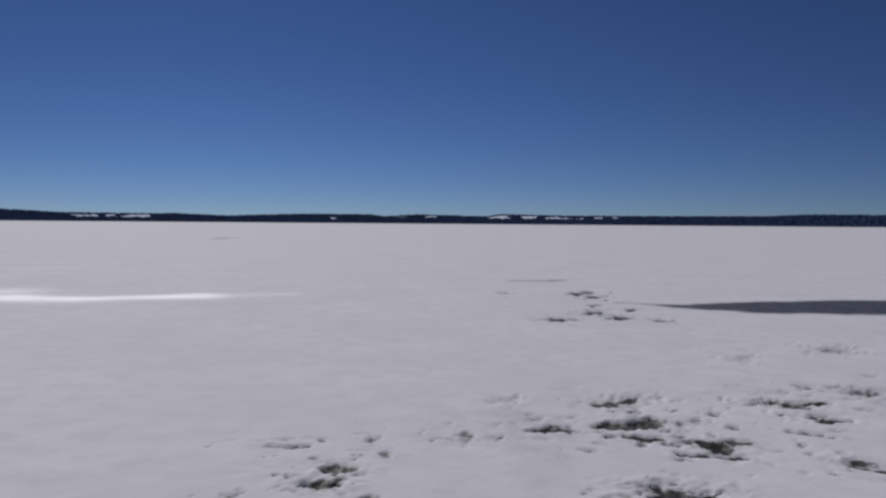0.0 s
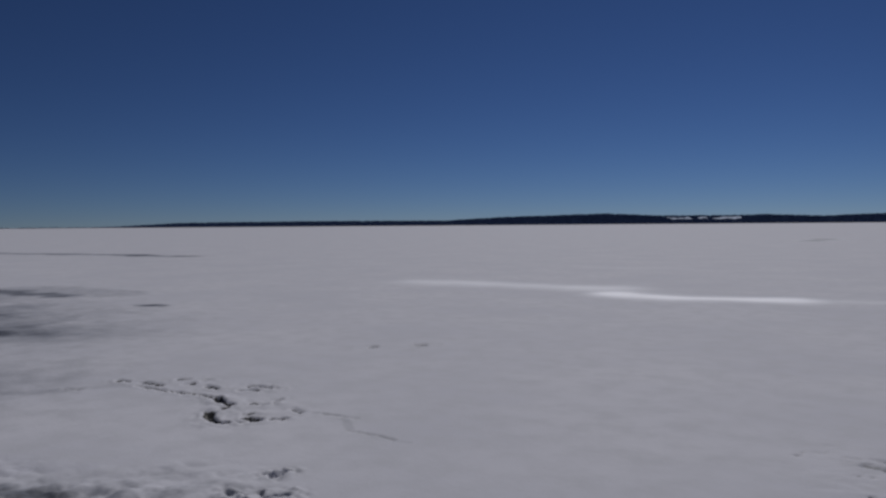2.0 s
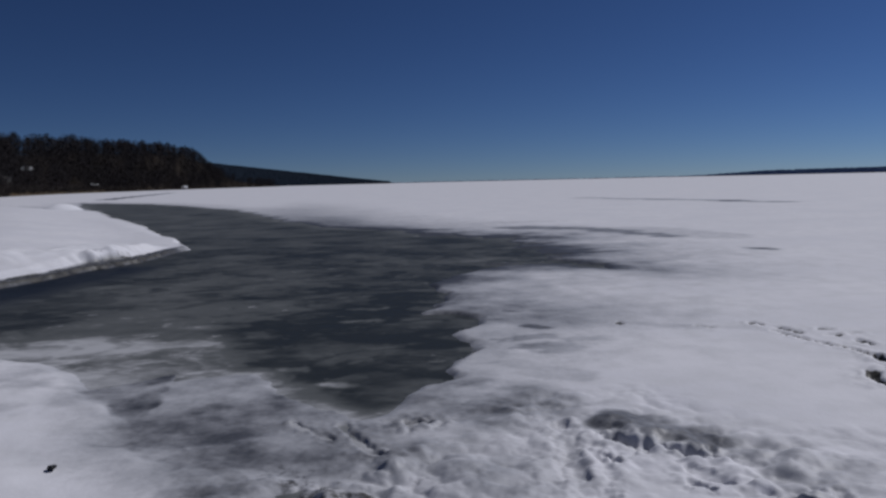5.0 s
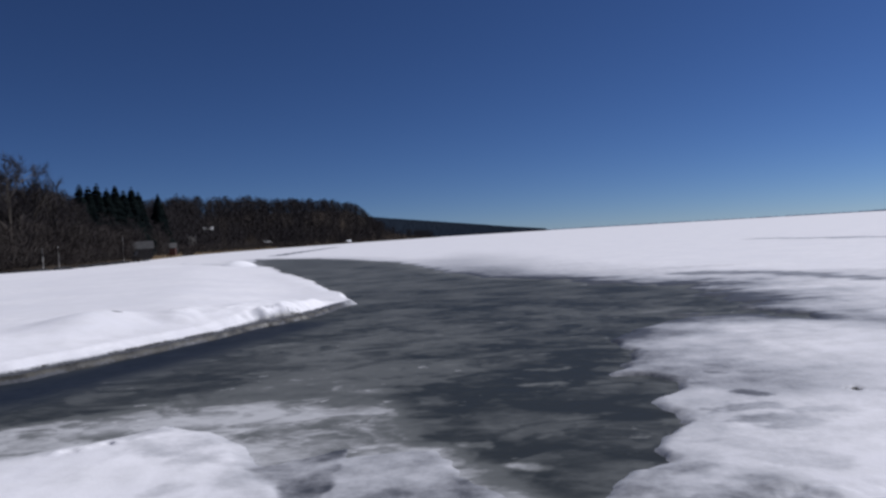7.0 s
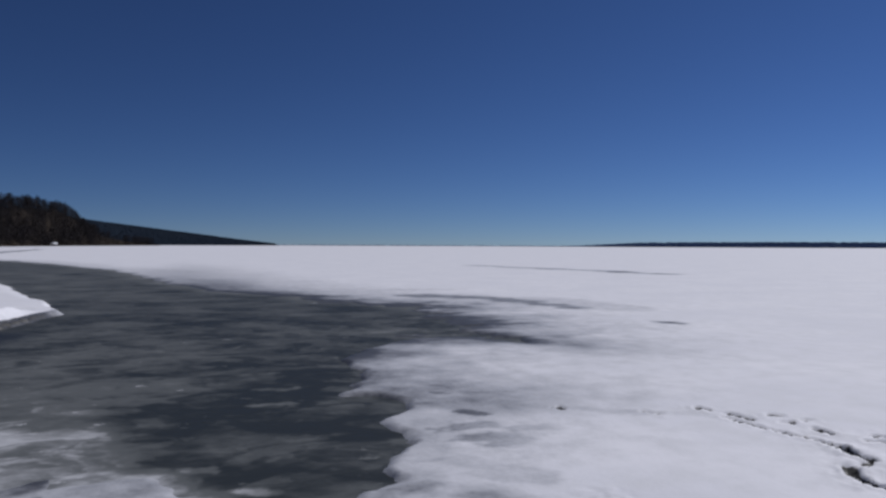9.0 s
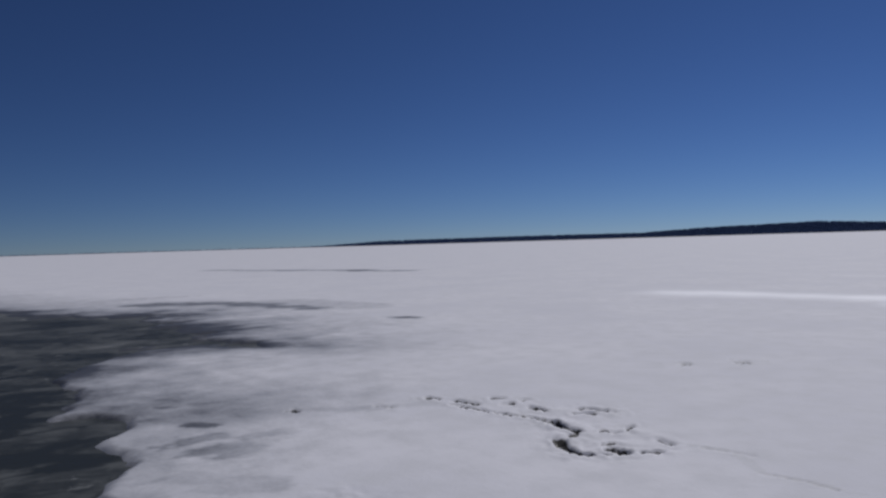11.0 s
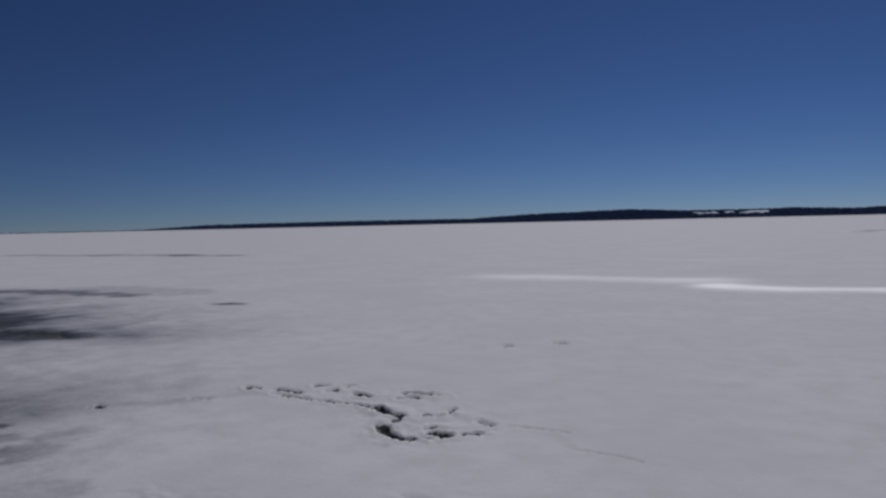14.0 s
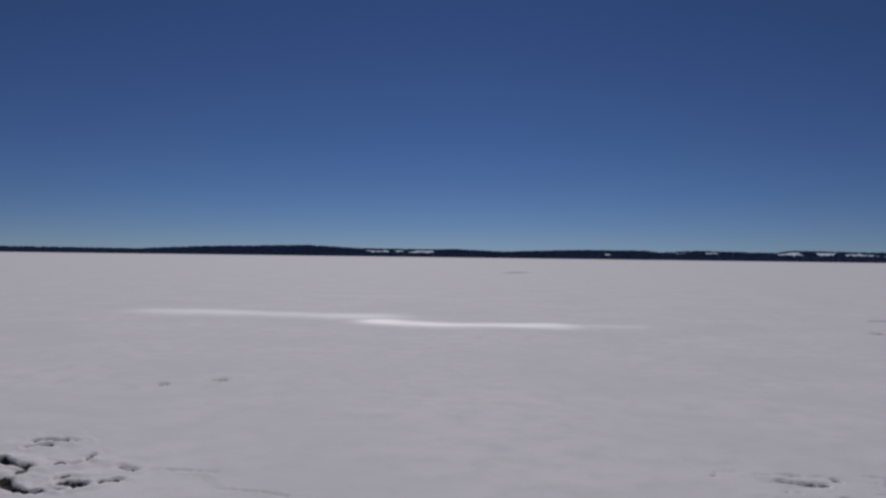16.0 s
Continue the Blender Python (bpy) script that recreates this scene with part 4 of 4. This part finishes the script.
def bare_tree(az, s, height, label):
    wood, twigs = ([], []), ([], [])
    limb_tree(height, wood, twigs)
    r, z = shore_land(np.array([az]), np.array([s]))
    base = new("bare_tree")
    base.location = polar(az, r[0], z[0])
    part("trunk", *wood, BARK, base)
    part("crown", *twigs, TWIGS, base, "fine leafless twigs")
    return tagged(base, label, "tree", group="bare trees on the shore")


def spruce_lists(height, whorls=34, arms=10):
    wood, needles = ([], []), ([], [])
    tube(*wood, (0, 0, -0.3), (0, 0, height * .98), height * .016, 0.03, 5)
    for k in range(whorls):
        t = (k + rnd.uniform(0, .5)) / whorls
        z = height * (0.10 + 0.88 * t)
        reach = height * 0.25 * (1 - t) ** 0.8 + 0.3
        for i in range(arms):
            ang = 2 * math.pi * (i + rnd.uniform(-.3, .3)) / arms + k
            out = Vector((math.cos(ang), math.sin(ang), 0))
            d = reach * rnd.uniform(.7, 1.15)
            a, side = Vector((0, 0, z)), Vector((-out.y, out.x, 0)) * d * .55
            tip = a + out * d + Vector((0, 0, -d * rnd.uniform(.25, .55)))
            mid = a + out * d * .55
            n = len(needles[0])
            needles[0].extend([a, mid + side + Vector((0, 0, -.15 * d)), tip, mid - side + Vector((0, 0, -.15 * d)), mid + Vector((0, 0, .12 * d))])
            needles[1].extend([(n, n + 1, n + 4), (n + 1, n + 2, n + 4), (n + 2, n + 3, n + 4), (n + 3, n, n + 4)])
    return wood, needles


def spruce(az, s, height, label):
    wood, needles = spruce_lists(height)
    r, z = shore_land(np.array([az]), np.array([s]))
    base = new("spruce")
    base.location = polar(az, r[0], z[0])
    part("trunk", *wood, BARK, base)
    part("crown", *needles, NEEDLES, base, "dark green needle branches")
    return tagged(base, label, "tree", group="spruces on the shore")


for az, s, h in [(117.3, 8, 17.5), (115.9, 9, 18.5), (114.9, 10, 16.0), (118.6, 7, 16.0), (114.2, 22, 14.5), (120.3, 8, 17.0)]:
    bare_tree(az, s, h, "tall leafless broad-leaved tree on the snowy shore bank")
for az, s, h in [(113.3, 30, 15.8), (112.8, 26, 15.8), (112.3, 33, 17.0), (111.7, 28, 16.4), (111.2, 32, 17.6), (110.7, 27, 16.8), (110.2, 24, 18.4), (109.8, 26, 18.2)]:
    spruce(az, s, h, "dark green spruce in a row above the shore")
spruce(108.6, 24, 20.0, "single dark green spruce above the leafless wood")


def bare_wood():
    """The leafless wood along the shore, in one mesh."""
    v, f = [], []
    for k in range(3100):
        az = rnd.uniform(107.3, 118) if k >= 2500 else rnd.uniform(90, 94.5) if k % 20 == 0 else rnd.uniform(93.5, 101) if k % 5 == 0 else rnd.uniform(93.6, 108) if k % 5 < 3 else rnd.uniform(106, 140)
        r0 = float(table(az, SHORE_R))
        s = 9 + (rnd.random() ** 1.1) * (80 + 0.28 * r0)
        r, z = shore_land(np.array([az]), np.array([s]))
        foot, h = Vector(polar(az, r[0], z[0] - .3)), rnd.uniform(9.5, 14.0) * (1.0 if s > 20 else .8) * (1 + 0.4 * float(fbm(np.array(az), np.array(r0 * .01), 1.1, 15, 2))) * (1.0 - 0.08 * float(smooth(np.array(az), 106, 109)) * float(smooth(-np.array(az), -115, -113.5)))
        wide = h * rnd.uniform(.2, .3)
        tube(v, f, foot, foot + Vector((rnd.gauss(0, .4), rnd.gauss(0, .4), h * .8)), h * .013, .03, 3)
        far = min(2.6, max(1.0, r[0] / 220))
        for _ in range(130):
            ang, t = rnd.uniform(0, 2 * math.pi), rnd.random() ** .9
            d = wide * math.sqrt(rnd.random()) * math.sin(math.pi * min(1, .22 + .78 * t)) ** .6
            a = foot + Vector((math.cos(ang) * d, math.sin(ang) * d, h * (.03 + .92 * t)))
            w = Vector((math.cos(ang) * .6 + rnd.gauss(0, .3), math.sin(ang) * .6 + rnd.gauss(0, .3), rnd.uniform(.2, 1.1))).normalized()
            sliver(v, f, a, w, rnd.uniform(.7, 1.7), .055 * far)
    ob = mesh_object("bare_wood", v, f, TWIGS)
    return tagged(ob, "brown leafless wood along the shore hillside", "wood", kind="stuff")


bare_wood()


def thicket():
    """Leafless brush between the trees and the waterline, in one mesh."""
    v, f = [], []
    for k in range(2150):
        tall = k >= 1600
        az = rnd.uniform(108.2, 119) if tall else rnd.uniform(99, 126) if k % 2 else rnd.uniform(105.5, 117)
        s = rnd.uniform(5, 21) if tall else 3 + 28 * rnd.random() ** 1.8
        r, z = shore_land(np.array([az]), np.array([s]))
        foot, h = Vector(polar(az, r[0], z[0] - .1)), rnd.uniform(4.5, 9.0) if tall else rnd.uniform(1.6, 4.2)
        for _ in range(110 if tall else 70):
            ang, t = rnd.uniform(0, 2 * math.pi), rnd.random()
            d = h * (.3 if tall else .55) * math.sqrt(rnd.random()) * (.4 + .6 * t)
            a = foot + Vector((math.cos(ang) * d, math.sin(ang) * d, h * .8 * t))
            w = Vector((math.cos(ang) * .5 + rnd.gauss(0, .3), math.sin(ang) * .5 + rnd.gauss(0, .3), rnd.uniform(.5, 1.3))).normalized()
            sliver(v, f, a, w, rnd.uniform(.6, 1.3), .045 * max(1.0, r[0] / 200))
    return tagged(mesh_object("thicket", v, f, BRUSH), "brown-grey leafless brush along the shore bank", "brush", kind="stuff")


thicket()


def cone_wood(name, places, mat, label):
    """A far wood of small ragged conifers, in one mesh. places: x, y, z, height."""
    v, f = [], []
    for x, y, z, h in places:
        w, k, n = h * rnd.uniform(1.1, 1.9), len(v), 6
        turn = rnd.uniform(0, 6)
        v += [Vector((x + w * math.cos(turn + 2 * math.pi * i / n), y + w * math.sin(turn + 2 * math.pi * i / n), z + h * rnd.uniform(-.1, .12))) for i in range(n)]
        v += [Vector((x + .6 * w * math.cos(turn + .6 + 2 * math.pi * i / n), y + .6 * w * math.sin(turn + .6 + 2 * math.pi * i / n), z + h * rnd.uniform(.62, .85))) for i in range(n)]
        v.append(Vector((x + rnd.gauss(0, .05) * h, y, z + h)))
        for i in range(n):
            j = (i + 1) % n
            f += [(k + i, k + j, k + n + j, k + n + i), (k + n + i, k + n + j, k + 2 * n)]
    return tagged(mesh_object(name, v, f, mat, smooth=True), label, "wood", kind="stuff")


def wood_places(count, az0, az1, depth0, depth1, shape, low, high, field=None):
    out = []
    az = np.array([rnd.uniform(az0, az1) for _ in range(count)])
    s = np.array([depth0 + (depth1 - depth0) * rnd.random() for _ in range(count)])
    r, z = shape(az, s)
    f = field(az, s, r, z) if field else np.zeros(count)
    for a, rr_, zz, ff in zip(az, r, z, f):
        if ff < 0.3:
            x, y, _ = polar(a, rr_)
            out.append((x, y, zz - .3, rnd.uniform(low, high)))
    return out


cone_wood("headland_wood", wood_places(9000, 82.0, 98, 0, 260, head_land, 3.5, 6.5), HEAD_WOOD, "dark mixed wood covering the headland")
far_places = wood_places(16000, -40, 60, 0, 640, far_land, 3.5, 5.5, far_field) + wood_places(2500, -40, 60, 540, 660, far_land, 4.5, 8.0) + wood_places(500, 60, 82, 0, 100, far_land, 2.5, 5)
cone_wood("far_wood", far_places, HAZY_FAR_WOOD, "dark conifer wood across the lake, tinted blue for haze")


# ---- things on the near shore ----
def boulder_lists(size, seed, flat=0.6):
    """A rounded, dented stone about its own centre."""
    bm = bmesh.new()
    bmesh.ops.create_icosphere(bm, subdivisions=3, radius=1.0)
    for v in bm.verts:
        n = noise.fractal(v.co * 1.1 + Vector((seed * 7.1, 0, 0)), 1.0, 2.0, 4)
        v.co *= 1 + 0.28 * n
        v.co.z *= flat
        v.co.x, v.co.y, v.co.z = v.co.x * size[0], v.co.y * size[1], v.co.z * size[2]
    verts, faces = [v.co.copy() for v in bm.verts], [tuple(v.index for v in f.verts) for f in bm.faces]
    bm.free()
    return verts, faces


def stone(x, y, size, turn, seed, label, z=0.0, mat=None, name="stone", group="stones at the shore", category="stone"):
    ob = mesh_object(name, *boulder_lists(size, seed), mat or STONE, smooth=True)
    ob.matrix_world = pose(x, y, z, 0, 0, turn)
    return tagged(ob, label, category, group=group)


for k, (x, y, a, b, turn, z) in enumerate([(-7.42, -2.49, .17, .09, 75, .085), (-7.0, -2.48, .11, .09, 80, .085), (-6.52, -2.32, .15, .07, 70, .085),
                                           (-5.8, -1.36, .14, .08, 60, .07), (-5.55, -1.03, .10, .05, 50, .06), (-5.58, -0.80, .11, .045, 62, .05)]):
    stone(x, y, (a, b, .10), turn, k, "dark rounded stone poking out of the shore snow", z=z)
stone(-6.85, -1.78, (.035, .03, .025), 0, 9, "small dark stone lying on the snow", z=0.03)


# ---- things on the wooded shore ----
def box(x0, x1, y0, y1, z0, z1):
    v = [Vector((x, y, z)) for z in (z0, z1) for y in (y0, y1) for x in (x0, x1)]
    return v, [(0, 2, 3, 1), (4, 5, 7, 6), (0, 1, 5, 4), (2, 6, 7, 3), (0, 4, 6, 2), (1, 3, 7, 5)]


def cabin(az, s, wide, deep, tall, walls, roof, turn, label, name="cabin", frames=None):
    """A small gabled house that faces the lake, by its place on the shore."""
    r, z = shore_land(np.array([az]), np.array([s]))
    base = new(name)
    base.matrix_world = pose(*polar(az, r[0], z[0] - 0.4), 0, 0, az + turn)
    w, d = wide / 2, deep / 2
    v, f = box(-w, w, -d, d, 0, tall)
    k = len(v)
    v += [Vector((-w, 0, tall + d * .6)), Vector((w, 0, tall + d * .6))]
    f = f[:1] + f[2:] + [(4, 6, k), (5, k + 1, 7)]
    part("wall", v, f, walls, base)
    for side in (-1, 1):
        over, lift = d + .45, .16
        v = [Vector((x, y, h)) for x in (-w - .4, w + .4) for y, h in ((0, tall + d * .6 + .05), (side * over, tall - .22), (side * over, tall - .22 + lift), (0, tall + d * .6 + .05 + lift))]
        part("roof", v, [(0, 1, 2, 3), (7, 6, 5, 4), (0, 4, 5, 1), (1, 5, 6, 2), (2, 6, 7, 3), (3, 7, 4, 0)], roof, base)
    part("chimney", *box(-w * .4, -w * .4 + .6, .2, .8, tall, tall + d * .6 + 1.0), STONE, base)
    for x in (-w * .55, w * .45):
        win = part("window", *box(x - .65, x + .65, -d - .06, -d + .02, .45 * tall - .2, .45 * tall + .75), frames or GREY_WOOD, base)
        part("pane", *box(x - .52, x + .52, -d - .09, -d - .04, .45 * tall - .08, .45 * tall + .63), PANE, win)
    part("door", *box(-.45, .45, -d - .05, -d + .02, .1, min(2.2, tall - .1)), DARK_WOOD, base)
    return tagged(base, label, "house", group="houses on the far bank")


cabin(111.2, 16, 14.5, 5.0, 2.3, DARK_WOOD, ROOF_GREY, 0, "long low dark shed with a grey roof behind brush")
cabin(108.6, 17, 9.0, 4.5, 2.4, RED_WOOD, ROOF_DARK, -5, "red-brown boarded cabin with a dark roof by the reeds")
cabin(107.1, 45, 8.0, 4.6, 3.3, GREY_WOOD, ROOF_DARK, -42, "grey-gabled house on the wooded hillside")
cabin(105.5, 75, 4.5, 4.0, 2.4, GREY_WOOD, ROOF_SNOW, 12, "grey house with a snowy roof high on the hillside")
cabin(101.6, 34, 4.2, 3.6, 1.8, GREY_WOOD, ROOF_SNOW, 25, "grey cabin with a snowy roof above the shore")
cabin(107.75, 9, 1.8, 1.8, 1.6, GREY_WOOD, ROOF_SNOW, 5, "tiny grey hut standing behind the dry reeds", "hut")
cabin(96.0, 5, 4.5, 3.4, 1.4, WHITE_PAINT, ROOF_SNOW, 10, "low white boathouse with a snowy roof by the waterline", "boathouse")


def pole(az, s, height, label):
    r, z = shore_land(np.array([az]), np.array([s]))
    v, f = [], []
    tube(v, f, (0, 0, -.3), (0.05, 0, height), .09, .06, 8)
    base = new("pole")
    base.location = polar(az, r[0], z[0])
    part("shaft", v, f, BIRCH, base)
    part("cap", *box(-.09, .09, -.09, .09, height - .02, height + .06), WHITE_PAINT, base)
    return tagged(base, label, "pole", group="poles at the waterline")


for az, s, h in [(115.6, 1.5, 3.2), (114.7, 1.5, 3.6), (110.9, 2.0, 5.0)]:
    pole(az, s, h, "thin pale wooden pole standing at the snowy waterline")


def reeds(az0, az1, count):
    v, f = [], []
    for _ in range(count):
        az, s = rnd.uniform(az0, az1), rnd.uniform(-1.5, 4.0)
        r, z = shore_land(np.array([az]), np.array([s]))
        sliver(v, f, Vector(polar(az, r[0], max(z[0], 0) - .1)), Vector((rnd.gauss(0, .25), rnd.gauss(0, .25), 1)).normalized(), rnd.uniform(.8, 1.9), .05)
    return tagged(mesh_object("reeds", v, f, REED), "dry tan reeds standing along the frozen waterline", "reeds", kind="stuff")


reeds(107.3, 109.2, 1500)
reeds(101.0, 106.5, 900)
for k in range(64):
    az = rnd.uniform(109.4, 122)
    r, z = shore_land(np.array([az]), np.array([0.0]))
    x, y, _ = polar(az, r[0] + rnd.uniform(-2.2, 1.5))
    stone(x, y, (rnd.uniform(.5, 1.3), rnd.uniform(.4, .8), rnd.uniform(.35, .6)), rnd.uniform(0, 180), 20 + k,
          "dark boulder half in snow along the far bank", z=0.15, name="boulder", group="boulders along the far bank", category="boulder")
